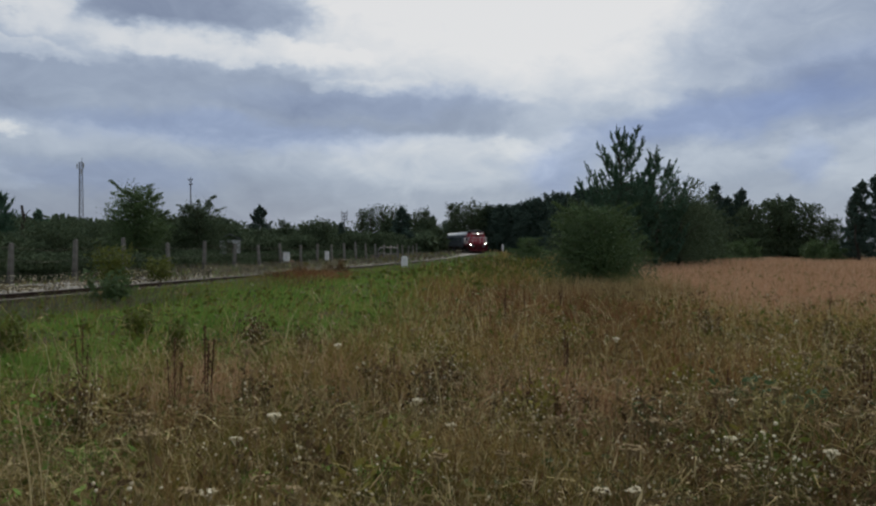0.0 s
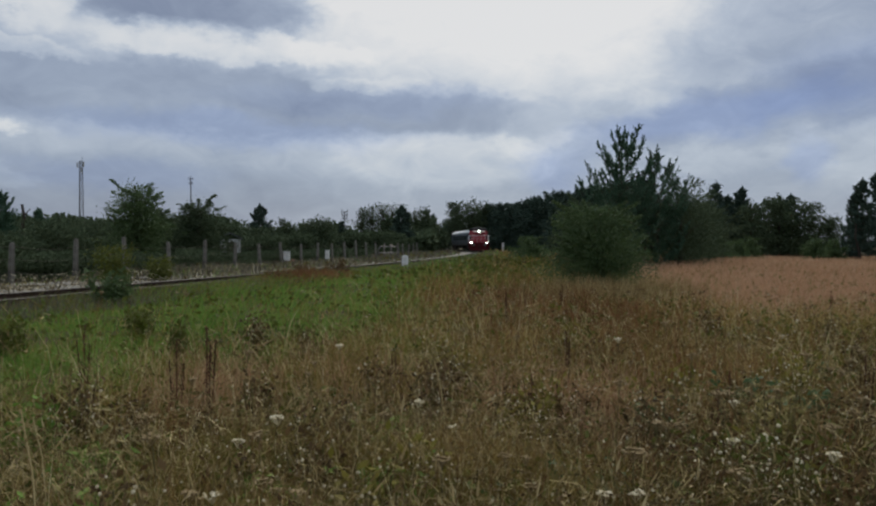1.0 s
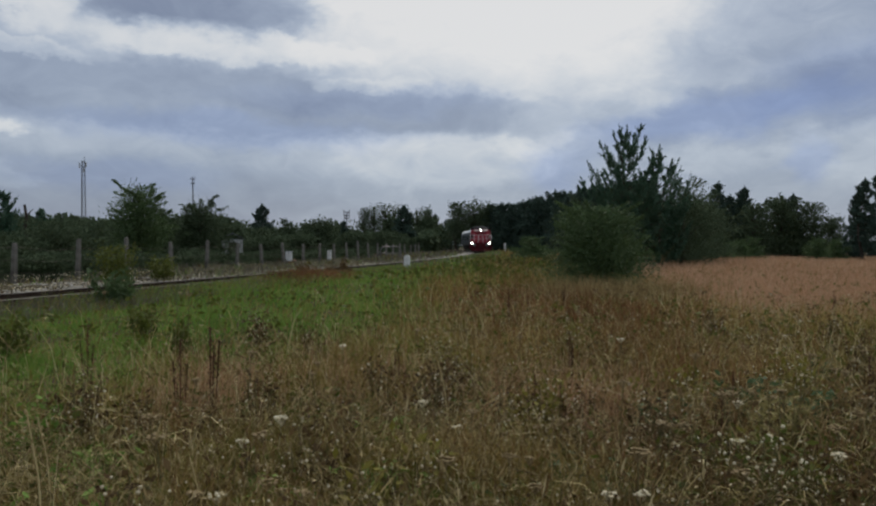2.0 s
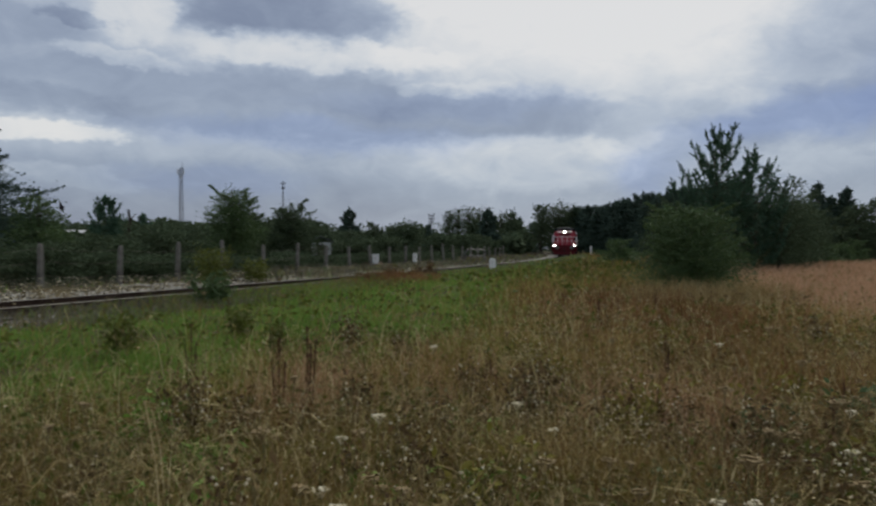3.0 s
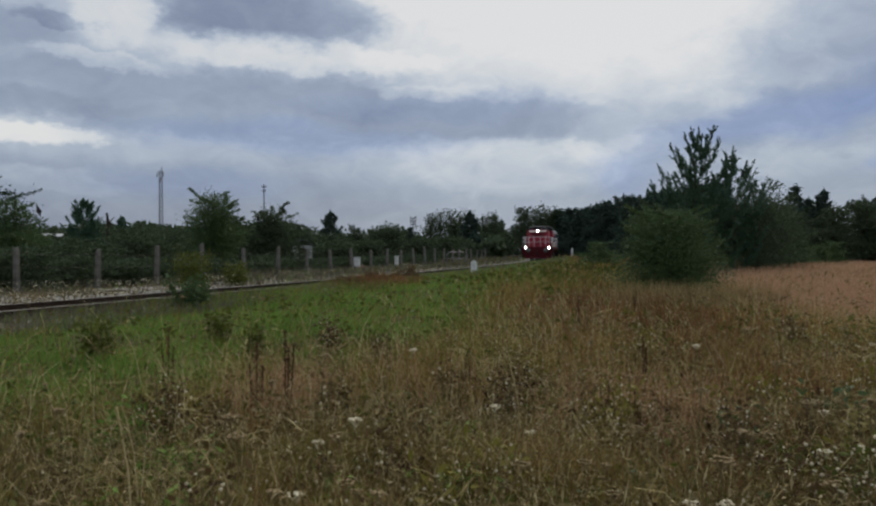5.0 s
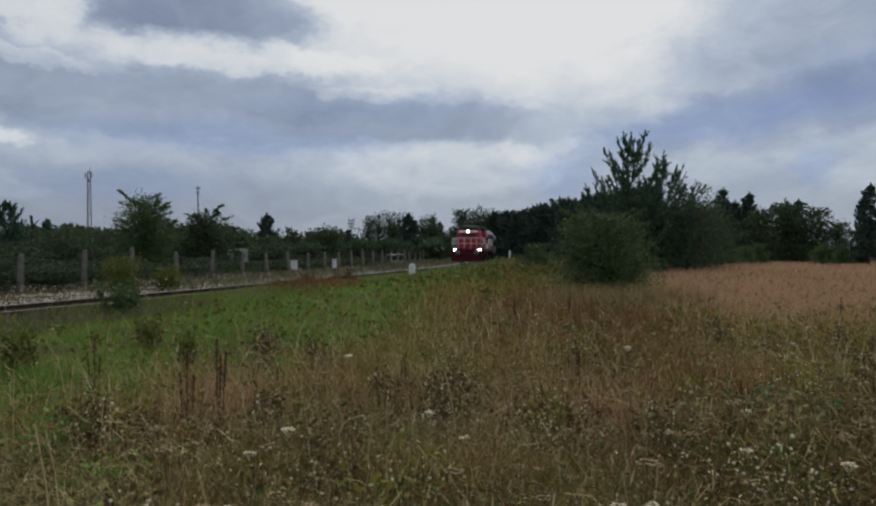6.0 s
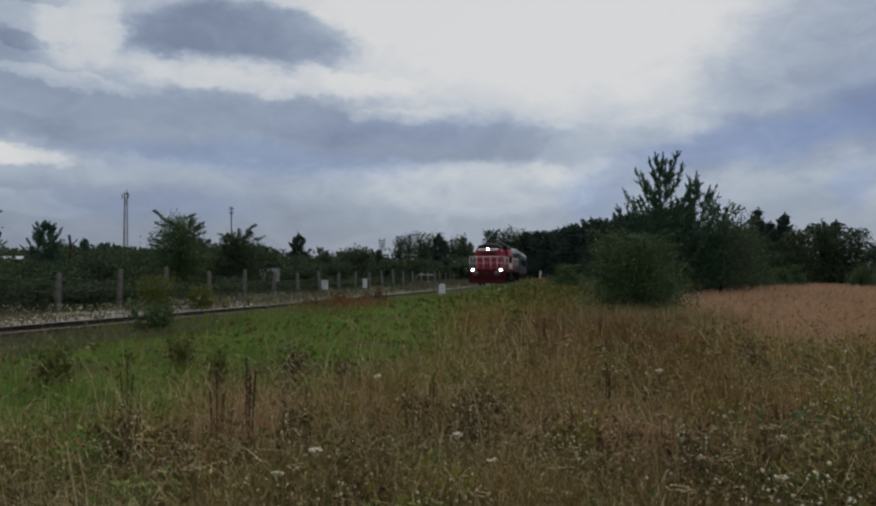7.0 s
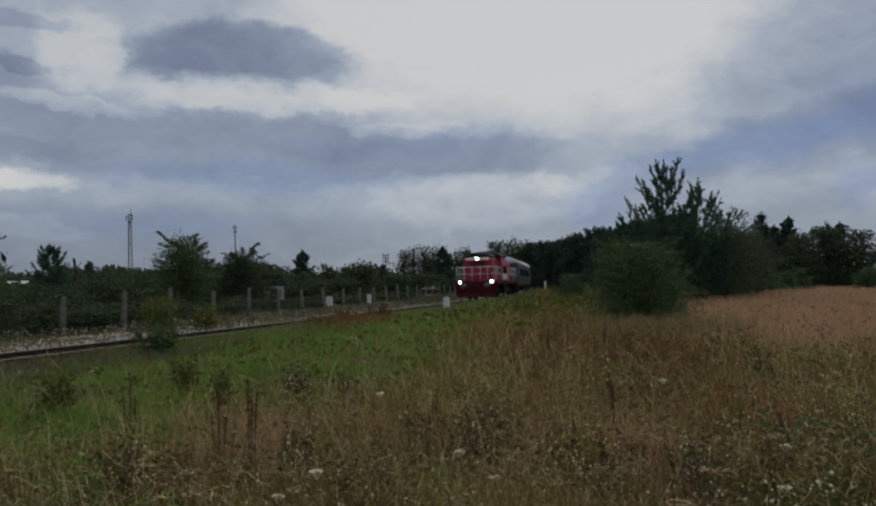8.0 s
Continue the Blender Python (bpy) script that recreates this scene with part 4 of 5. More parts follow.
for i, (x, y, top, w) in enumerate([(-25.6, 24.0, 2.3, 4.0), (-19.5, 33.5, 2.4, 3.8), (-25.0, 27.5, 2.6, 4.0), (-22.5, 36.0, 2.5, 4.2), (-21, 42, 2.9, 4.6), (-18.5, 50, 3.1, 5.0), (-16.6, 52, 2.4, 3.6), (-13.2, 58, 2.5, 4.4), (-12.0, 64, 2.7, 4.6), (-20, 60, 3.6, 6.0), (-25, 55, 3.6, 6.0), (-30, 58, 3.8, 6.0), (-36, 62, 4.0, 6.4), (-29, 44, 3.0, 5.0), (-33, 48, 3.2, 5.0), (-15.5, 68, 3.4, 5.4), (-8.6, 76, 3.0, 4.6), (-7.0, 90, 3.4, 5.0), (-6.0, 100, 3.6, 5.0), (-11.5, 96, 3.9, 6.0)]):
    broad_tree(x, y, top, w, 60 + i, "dark green bush beyond the railway fence", M_LEAF_DARK, leaves=1700, leaf=0.15 + 0.0015 * y, low=0.0, name="shrub", lobes=10, narrow_top=0.2, ragged=0.2)

# this side: shrub and pines in the meadow
broad_tree(4.55, 22, 3.0, 3.1, 90, "dense dark green shrub in the dry meadow", M_LEAF, leaves=11000, leaf=0.08, low=0.10, name="shrub", lobes=20, narrow_top=0.25, ragged=0.45)
upswept_pine(10.0, 41, 8.1, 6.0, 91, "young pine with upswept branches in the meadow", 34)
upswept_pine(12.3, 43, 7.2, 4.8, 92, "young pine with upswept branches in the meadow", 26)
broad_tree(10.9, 44.5, 5.6, 5.4, 93, "dark green tree among the young pines", M_LEAF_DARK, leaves=5600, leaf=0.13, low=0.04)
broad_tree(14.4, 46, 5.8, 5.6, 94, "dark green tree among the young pines", M_LEAF_DARK, leaves=6400, leaf=0.13, low=0.04, narrow_top=0.4)
broad_tree(8.5, 47, 4.9, 3.6, 95, "dark green shrub beside the young pines", M_LEAF_DARK, leaves=2400, leaf=0.16, low=0.03, name="shrub")
broad_tree(16.8, 52, 5.4, 4.8, 96, "dark green tree at the meadow's edge", M_LEAF_DARK, leaves=2600, leaf=0.2, low=0.03, narrow_top=0.3)
broad_tree(19.8, 58, 5.6, 5.0, 97, "dark green tree at the meadow's edge", M_LEAF_DARK, leaves=2600, leaf=0.2, low=0.03, narrow_top=0.3)
for i, (x, y, top, w) in enumerate([(19.6, 60, 3.4, 3.0), (30.7, 75, 2.5, 2.8), (7.4, 62, 2.4, 4.2), (24.0, 66, 2.8, 3.6), (27.5, 70, 2.2, 2.6), (38.5, 78, 2.6, 3.2), (41.5, 80, 2.4, 3.0), (46.0, 74, 2.8, 3.4)]):
    broad_tree(x, y, top, w, 100 + i, "mid green shrub at the meadow's edge", M_LEAF, leaves=1500, leaf=0.2, low=0.03, name="shrub", lobes=9)

# woods on the far side of the meadow: a few trees built once, then repeated
wood_a = pine_tree(34.6, 95, 9.7, 4.6, 120, "dark pine at the edge of the woods", leaf=0.26, needles=14, mat=M_SPRUCE, steep=0.3, whorls=12)
wood_b = broad_tree(42.0, 94, 8.0, 7.0, 121, "dark dense tree at the edge of the woods", M_LEAF_DARK, leaves=2300, leaf=0.36, low=0.05, narrow_top=0.4)
wood_c = broad_tree(22.1, 140, 11.8, 7.0, 122, "dark tree in the long belt of woods", M_SPRUCE, leaves=2100, leaf=0.52, low=0.05, narrow_top=0.5)
for ob in (wood_a, wood_b, wood_c):
    tagged(ob, group="trees of the far woods")


def stand(source, x, y, top, height, turn, wide=1.0):
    z0 = float(ground_z(x, y))
    k = (top - z0) / height
    copy_thing(source, pose(x, y, z0, 0, 0, turn) @ Matrix.Diagonal((k * wide, k * wide, k, 1)))


ha, hb, hc = (9.7 - float(ground_z(34.6, 95)), 8.0 - float(ground_z(42, 94)), 11.8 - float(ground_z(22.1, 140)))
rng = random.Random(8)
for x, y, top, w in [(39.0, 98, 9.3, 1.0), (36.8, 97, 8.2, 1.1), (31.5, 97, 7.9, 1.1), (29.0, 100, 7.8, 1.2), (26.5, 98, 7.2, 1.2), (44.8, 97, 8.3, 1.0), (49.0, 90, 7.9, 0.8), (43.9, 79, 8.7, 0.9), (46.4, 81, 9.4, 1.0), (49.0, 80, 9.6, 1.1), (52.5, 84, 9.8, 1.1), (56, 88, 10.0, 1.1)]:
    stand(wood_a, x, y, top, ha, rng.uniform(0, 360), w)
for x, y, top, w in [(36.0, 102, 8.0, 1.1), (40.6, 103, 8.4, 1.1), (31.0, 104, 7.8, 1.1), (27.5, 106, 7.9, 1.1), (44.6, 100, 8.0, 1.0), (33.8, 94, 6.6, 1.0), (38.2, 93, 7.0, 1.0), (45.2, 93, 7.3, 0.9), (33.0, 99, 6.5, 1.1), (29.5, 96, 6.3, 1.0), (25.0, 95, 6.4, 1.0), (22.0, 92, 6.2, 1.0), (51.0, 78, 7.2, 0.9), (55.0, 80, 8.2, 1.0), (60, 80, 8.6, 1.0), (57, 70, 7, 1.0), (62, 68, 8, 1.0), (47.8, 93, 5.4, 0.8)]:
    stand(wood_b, x, y, top, hb, rng.uniform(0, 360), w)
for i in range(70):
    f = (i % 35) / 34
    x, y = 10.5 + 24 * f + rng.uniform(-1, 1), 168 - 40 * f + rng.uniform(-3, 3) + 6 * (i // 35)
    stand(wood_c, x, y, 10.2 + 3.0 * f + rng.uniform(-0.4, 0.4), hc, rng.uniform(0, 360), rng.uniform(0.9, 1.2))


def far_woods():
    """The distant belt of trees all round, past counting."""
    rng = np.random.default_rng(77)
    pts, nor, size = [], [], []
    for i in range(560):
        if i < 300:
            a, d = rng.uniform(-0.95, 0.0), rng.uniform(105, 200)
            top = (0.029 - 0.009 * (a > -0.26) - 0.010 * (-0.125 < a < -0.02) + 0.005 * math.sin(a * 37) + rng.uniform(-0.002, 0.006)) * d + 1.6
        else:
            a, d = rng.uniform(-3.14, 3.14), rng.uniform(200, 330)
            top = rng.uniform(0.026, 0.040) * d + 1.6
        x, y = d * math.sin(a), d * math.cos(a)
        z0 = float(ground_z(x, y))
        n = 230
        dd = rng.normal(0, 1, (n, 3))
        dd /= np.linalg.norm(dd, axis=1, keepdims=True)
        h = top - z0
        r = h * rng.uniform(0.45, 0.7)
        pts.append(np.array([x, y, z0 + h * 0.5]) + dd * rng.random((n, 1)) ** 0.4 * [r, r, h * 0.5])
        nor.append(dd)
    v, t = leaf_cards(np.concatenate(pts), np.concatenate(nor), 0.62, rng)
    tagged(new("distant_woods", arrays_mesh("distant_woods", v, t, [], M_LEAF_DARK)), "dark distant belt of woods along the horizon", "woods", kind="stuff")


far_woods()


# ---------------------------------------------------------------- masts and small things beyond the fence
def build_lattice_mast(x, y, top):
    z0 = float(ground_z(x, y))
    root = tagged(new("radio_mast"), "tall grey lattice radio mast beyond the trees", "radio mast")
    root.matrix_basis = pose(x, y, z0, 0, 0, 20)
    h = top - z0
    legs = [(math.cos(2 * math.pi * k / 3), math.sin(2 * math.pi * k / 3)) for k in range(3)]
    rad = lambda z: 0.75 - 0.28 * z / h
    for cx, cy in legs:
        bm = bmesh.new()
        add_rod(bm, (cx * rad(0), cy * rad(0), -0.3), (cx * rad(h), cy * rad(h), h), 0.11, 0.09)
        part("leg", bm, M_MAST, root)
    bm = bmesh.new()
    n = 20
    for i in range(n):
        za, zb = h * i / n, h * (i + 1) / n
        for k in range(3):
            (ax, ay), (bx, by) = legs[k], legs[(k + 1) % 3]
            add_rod(bm, (ax * rad(za), ay * rad(za), za), (bx * rad(zb), by * rad(zb), zb), 0.05, 0.05, 5)
            add_rod(bm, (ax * rad(zb), ay * rad(zb), zb), (bx * rad(zb), by * rad(zb), zb), 0.04, 0.04, 5)
    part("bracing", bm, M_MAST, root)
    for k, (dx, dz) in enumerate([(-0.75, -0.9), (0.75, -0.7), (0.2, -2.2)]):
        bm = bmesh.new()
        add_box(bm, dx - 0.16, dx + 0.16, -0.5, -0.3, h + dz - 0.9, h + dz + 0.5, 0.03)
        part("antenna", bm, M_SHEET, root, "pale antenna panel")
    bm = bmesh.new()
    add_rod(bm, (0.35, 0, h - 0.5), (0.35, 0, h + 1.3), 0.09, 0.05)
    part("lightning_rod", bm, M_MAST, root)


def build_pole(x, y, top, label, arms, name="utility_pole", r=0.15):
    z0 = float(ground_z(x, y))
    root = tagged(new(name), label, name.replace("_", " "))
    root.matrix_basis = pose(x, y, z0)
    h = top - z0
    bm = bmesh.new()
    add_rod(bm, (0, 0, -0.3), (0, 0, h), r, r * 0.65, 10)
    part("shaft", bm, M_MAST, root)
    for z, w in arms:
        bm = bmesh.new()
        add_box(bm, -w / 2, w / 2, -0.06, 0.06, h - z - 0.06, h - z + 0.06, 0.01)
        part("crossarm", bm, M_MAST, root)
        for k in (-0.42, 0.42):
            bm = bmesh.new()
            add_rod(bm, (k * w, 0, h - z + 0.06), (k * w, 0, h - z + 0.34), 0.07, 0.05, 8)
            part("insulator", bm, M_STEEL, root)


build_lattice_mast(-93.7, 200, 23.4)
build_pole(-45.4, 140, 14.1, "slim grey utility pole rising over the trees", [(0.5, 0.9), (1.3, 0.7)])
build_pole(-13.5, 110, 6.3, "floodlight pole with a bank of lamps", [(0.0, 0.9), (0.45, 0.9), (0.9, 0.8)], "floodlight_pole", 0.11)


def build_flag(x, y, top):
    z0 = float(ground_z(x, y))
    root = tagged(new("flagpole"), "thin flagpole with a small dark drooping flag", "flagpole")
    root.matrix_basis = pose(x, y, z0)
    h = top - z0
    bm = bmesh.new()
    add_rod(bm, (0, 0, -0.2), (0, 0, h), 0.05, 0.03, 8)
    part("shaft", bm, M_SHEET, root)
    bm = bmesh.new()
    secs = []
    for i in range(7):
        f = i / 6
        yy = 0.06 * math.sin(5 * f)
        secs.append([(0.04 + 0.55 * f, yy - 0.01, h - 0.05 - 0.55 * f), (0.04 + 0.55 * f, yy + 0.01, h - 0.05 - 0.55 * f), (0.04 + 0.42 * f, yy + 0.01, h - 0.75 - 0.35 * f), (0.04 + 0.42 * f, yy - 0.01, h - 0.75 - 0.35 * f)])
    loft(bm, secs)
    part("flag", bm, M_FLAG, root, "dark drooping flag cloth")


build_flag(-45.3, 70, 6.1)


def build_shed(x, y):
    z0 = float(ground_z(x, y))
    root = tagged(new("garden_shed"), "small pale garden shed half hidden by bushes", "shed")
    root.matrix_basis = pose(x, y, z0, 0, 0, 15)
    bm = bmesh.new()
    add_box(bm, -0.7, 0.7, -0.7, 0.7, -0.1, 1.55, 0.02)
    part("wall", bm, M_SHEET, root)
    bm = bmesh.new()
    loft(bm, [[(-0.85, yy, 1.52), (0, yy, 1.95), (0.85, yy, 1.52), (0.85, yy, 1.58), (0, yy, 2.02), (-0.85, yy, 1.58)] for yy in (-0.85, 0.85)])
    part("roof", bm, M_MAST, root, "grey pitched roof")
    bm = bmesh.new()
    add_box(bm, -0.25, 0.3, -0.72, -0.69, 0.0, 1.35, 0.005)
    part("door", bm, M_BARK, root, "dark plank door")


build_shed(-14.6, 53.5)


def build_outbuilding(x, y):
    z0 = float(ground_z(x, y))
    root = tagged(new("outbuilding"), "low outbuilding with a pale sheet roof behind bushes", "outbuilding")
    root.matrix_basis = pose(x, y, z0, 0, 0, 30)
    bm = bmesh.new()
    add_box(bm, -0.85, 0.85, -1.2, 1.2, -0.1, 2.15, 0.02)
    part("wall", bm, M_CONCRETE, root, "dull rendered wall")
    bm = bmesh.new()
    loft(bm, [[(-1.0, yy, 2.12 + zz), (1.0, yy, 2.12 + zz), (1.0, yy, 2.18 + zz), (-1.0, yy, 2.18 + zz)] for yy, zz in ((-1.4, 0.0), (1.4, 0.22))])
    part("roof", bm, M_SHEET, root, "pale sloping sheet roof")


build_outbuilding(-31.6, 50)


def build_snag(x, y, top):
    """A broken dead trunk leaning out of the trees."""
    z0 = float(ground_z(x, y))
    root = tagged(new("dead_tree"), "broken dark dead trunk rising from the bushes", "dead tree")
    root.matrix_basis = pose(x, y, z0)
    h = top - z0
    bm = bmesh.new()
    limb(bm, (0.35, 0, -0.2), (-0.25, 0, h), 0.16, 0.10, np.random.default_rng(2), 4)
    part("trunk", bm, M_BARK, root)
    bm = bmesh.new()
    limb(bm, (-0.1, 0, h * 0.8), (0.35, 0.1, h * 0.92), 0.06, 0.03, np.random.default_rng(3), 3)
    part("branch", bm, M_BARK, root)


build_snag(-31.4, 58, 4.65)


def build_heap(x, y):
    z0 = float(ground_z(x, y))
    bm = bmesh.new()
    bmesh.ops.create_icosphere(bm, subdivisions=4, radius=1.0)
    for v in bm.verts:
        k = 1 + 0.22 * noise.noise(v.co * 1.8) + 0.08 * noise.noise(v.co * 6)
        v.co = Vector((v.co.x * 1.5 * k, v.co.y * 0.8 * k, v.co.z * 0.62 * k))
    ob = new("gravel_heap", finish("gravel_heap", bm, M_CLAY))
    ob.matrix_basis = pose(x, y, z0)
    tagged(ob, "low heap of reddish gravel by the fence", "gravel heap")


build_heap(-9.6, 43.5)


def build_hoop(x, y):
    z0 = float(ground_z(x, y))
    root = tagged(new("hoop_gate"), "low grey metal hoop barrier beside the fence", "barrier")
    root.matrix_basis = pose(x, y, z0, 0, 0, 8)
    for k in (0.0, 0.5):
        bm = bmesh.new()
        pts = [(-0.8, k, -0.2), (-0.8, k, 0.75), (-0.6, k, 1.0), (0.6, k, 1.0), (0.8, k, 0.75), (0.8, k, -0.2)]
        add_path(bm, pts, 0.04)
        part("hoop", bm, M_STEEL, root)
    bm = bmesh.new()
    add_rod(bm, (-0.8, 0, 0.5), (0.8, 0, 0.5), 0.03)
    part("crossbar", bm, M_STEEL, root)


build_hoop(-3.9, 60)


# ---------------------------------------------------------------- the meadow
MEADOW = np.random.default_rng(21)


def sow(n, r0, r1, a0=-0.80, a1=0.72):
    """Places thinning out with distance from the path's start, over the strip of meadow that lies ahead."""
    r = r0 * (r1 / r0) ** MEADOW.random(n)
    a = MEADOW.uniform(a0, a1, n)
    return r * np.sin(a), r * np.cos(a), r


def patchy(x, y, size, seed):
    """A smooth patchiness from 0 to 1."""
    rng = np.random.default_rng(seed)
    v = np.zeros_like(x)
    for _ in range(7):
        kx, ky = rng.normal(0, 1 / size, 2)
        v += np.sin(kx * x + ky * y + rng.uniform(0, 6.3))
    return 1 / (1 + np.exp(-v * 1.1))


def lush(x, y):
    """1 where the grass is fresh and green: beside the railway, 0 in the dry meadow."""
    edge = np.interp(y, [0, 5.5, 8, 9.6, 20, 50, 90], [-6.5, -4.6, -2.6, -1.2, -0.3, 2.0, 6.0])
    return 1 / (1 + np.exp((x - edge + 1.6 * (patchy(x, y, 1.3, 5) - 0.5)) * 2.4 / (0.6 + 0.04 * y)))


def bent(x, y):
    """1 in the pinkish ripe bent-grass at the right of the meadow, beyond the weeds."""
    field = ease(y - 0.10 * x, 12.5, 17.5) * ease(x - 0.17 * y, 2.0, 4.0)
    for cx, cy, rx, ry, amount in ((-2.0, 6.7, 0.40, 0.7, 0.65), (1.05, 6.6, 0.75, 0.9, 0.55), (-0.95, 7.0, 0.6, 0.9, 0.35)):
        field = np.maximum(field, amount * np.exp(-((x - cx) / rx) ** 2 - ((y - cy) / ry) ** 2))
    return field


def withered(x, y):
    """Share of dark, withered growth: in blotches, thicker among the weeds at the edges of the near meadow."""
    edge = 0.60 * ease(x, 0.5, 1.6) * (1 - ease(y, 4.5, 7.5)) + 0.32 * ease(-x, 0.9, 1.9) * (1 - ease(y, 3.6, 5.2))
    bank = 0.5 * ease(y, 24, 42) * (1 - ease(beside_track(x, y), 8, 16))
    return np.clip((0.28 * patchy(x, y, 0.5, 91) ** 2 * (1 - ease(y, 9, 16)) + edge) * (1 - lush(x, y)) + bank, 0, 0.75)


def rusty(x, y):
    return np.exp(-(((x - 2.4) / 2.2) ** 2 + ((y - 17) / 6.5) ** 2)) + 0.7 * np.exp(-(((x + 1.75) / 0.45) ** 2 + ((y - 5.7) / 0.6) ** 2)) + 0.5 * np.exp(-(((x - 0.9) / 0.6) ** 2 + ((y - 5.0) / 0.8) ** 2))


def blades(name, x, y, h, w, lean, mat, label, category="grass", wind=0.35, floor=None):
    n = len(x)
    z = (ground_z(x, y) if floor is None else floor) - 0.02
    yaw = MEADOW.uniform(0, 2 * math.pi, n)
    out = np.stack([np.cos(yaw) + wind, np.sin(yaw)], -1)
    face = MEADOW.uniform(0, 2 * math.pi, n)
    side = np.stack([np.cos(face), np.sin(face) * 0.6, 0 * face], -1) * w[:, None] / 2
    base = np.stack([x, y, z], -1)
    ln = (lean * h)[:, None]
    mid = base + np.concatenate([out * ln * 0.32, (0.58 * h)[:, None]], 1)
    tip = base + np.concatenate([out * ln, (h * (1 - 0.25 * lean))[:, None]], 1)
    v = np.stack([base - side, base + side, mid - side * 0.8, mid + side * 0.8, tip], 1).reshape(-1, 3)
    i = 5 * np.arange(n)[:, None]
    ob = new(name, arrays_mesh(name, v, i + [2, 3, 4], i + [0, 1, 3, 2], mat))
    return tagged(ob, label, category, kind="stuff"), tip


def seed_heads(name, tip, size, mat, label):
    n = len(tip)
    a = MEADOW.uniform(0, math.pi, n)
    side = np.stack([np.cos(a), np.sin(a), 0 * a], -1) * size[:, None] * 0.12
    up = np.stack([MEADOW.normal(0.2, 0.35, n), MEADOW.normal(0, 0.35, n), np.ones(n)], -1) * size[:, None]
    v = np.stack([tip - up * 0.6, tip + side, tip + up, tip - side], 1).reshape(-1, 3)
    i = 4 * np.arange(n)[:, None]
    tagged(new(name, arrays_mesh(name, v, [], i + [0, 1, 2, 3], mat)), label, "grass", kind="stuff")


def build_grass():
    x, y, r = sow(520000, 1.9, 130)
    d = beside_track(x, y)
    thick = MEADOW.random(len(x)) < 0.16 + 0.95 * patchy(x, y, 0.35, 51)
    free = ((d > 1.55) & thick) | ((d < np.where(y < 27, -4.3, -2.6)) & (d > -9) & (MEADOW.random(len(x)) < np.where(y < 27, 0.4, 0.9)))
    x, y, r, d = x[free], y[free], r[free], d[free]
    g, b, ru = lush(x, y), bent(x, y), rusty(x, y)
    g = np.where(d < 0, 0.25, g)
    u = MEADOW.random(len(x))
    kind = np.where(u < g * 0.88, 1, np.where(MEADOW.random(len(x)) < b, 2, np.where(MEADOW.random(len(x)) < np.clip(ru + 0.30 * ease(x, 0.3, 2.0) * (y < 8) + 0.06, 0, 0.75), 3, np.where(MEADOW.random(len(x)) < 0.10 + 0.72 * patchy(x, y, 0.65, 9) ** 1.4 + 0.35 * ease(-x, -0.3, 1.6) * (1 - ease(y, 6, 10)) + 0.25 * ease(x, 0.8, 2.2) * (1 - ease(y, 4, 8)), 4, 0))))
    v = MEADOW.random(len(x))
    kind = np.where((kind != 1) & (kind != 2) & (MEADOW.random(len(x)) < withered(x, y)) & (d > 0), 5, kind)
    kind = np.where(d < 0, np.where(v < 0.12, 4, np.where(v < 0.80, 6, np.where(v < 0.90, 5, 1))), kind)
    w = np.maximum(0.0045, r * 0.00085)
    near = np.clip(1.15 - r / 90, 0.65, 1)
    tall = (0.62 + 0.66 * patchy(x, y, 0.55, 12)) * np.where(d < 0, np.where(y < 27, 0.45, 0.8), 1.0) * (1 - 0.35 * g * (d > 0)) * (1 + 0.2 * ease(-d, -5, -2.5) * (d > 0) * ease(y, 13, 20))
    bank = 1 - 0.30 * ease(-d, -8, -3) * (d > 0) * (1 - ease(y, 13, 20))
    k = kind == 0
    _, tip = blades("dry_grass", x[k], y[k], MEADOW.uniform(0.25, 0.66, k.sum()) * tall[k] * bank[k], w[k], MEADOW.uniform(0.1, 0.8, k.sum()), M_DRY, "tall dry straw-coloured meadow grass")
    pick = MEADOW.random(len(tip)) < 0.30
    seed_heads("dry_seed_heads", tip[pick], np.maximum(0.020, 0.0026 * r[k][pick]) * MEADOW.uniform(0.6, 1.4, pick.sum()), M_SEED, "pale ripe seed heads of meadow grass")
    k = kind == 1
    blades("fresh_grass", x[k], y[k], MEADOW.uniform(0.16, 0.48, k.sum()) * tall[k] * bank[k], w[k] * 1.3, MEADOW.uniform(0.1, 0.9, k.sum()), M_GREEN, "fresh green grass beside the railway")
    k = kind == 2
    _, tip = blades("ripe_bent_grass", x[k], y[k], MEADOW.uniform(0.35, 0.70, k.sum()), w[k], MEADOW.uniform(0.1, 0.5, k.sum()), M_PINK, "pinkish-tan ripe bent grass")
    pick = MEADOW.random(len(tip)) < 0.6
    seed_heads("bent_seed_heads", tip[pick], 0.004 * r[k][pick], M_PINK, "pinkish seed heads of bent grass")
    k = kind == 3
    _, tip = blades("sorrel", x[k], y[k], MEADOW.uniform(0.25, 0.68, k.sum()) * tall[k], w[k] * 1.3, MEADOW.uniform(0.05, 0.5, k.sum()), M_RUST, "rust-brown faded sorrel")
    k = kind == 4
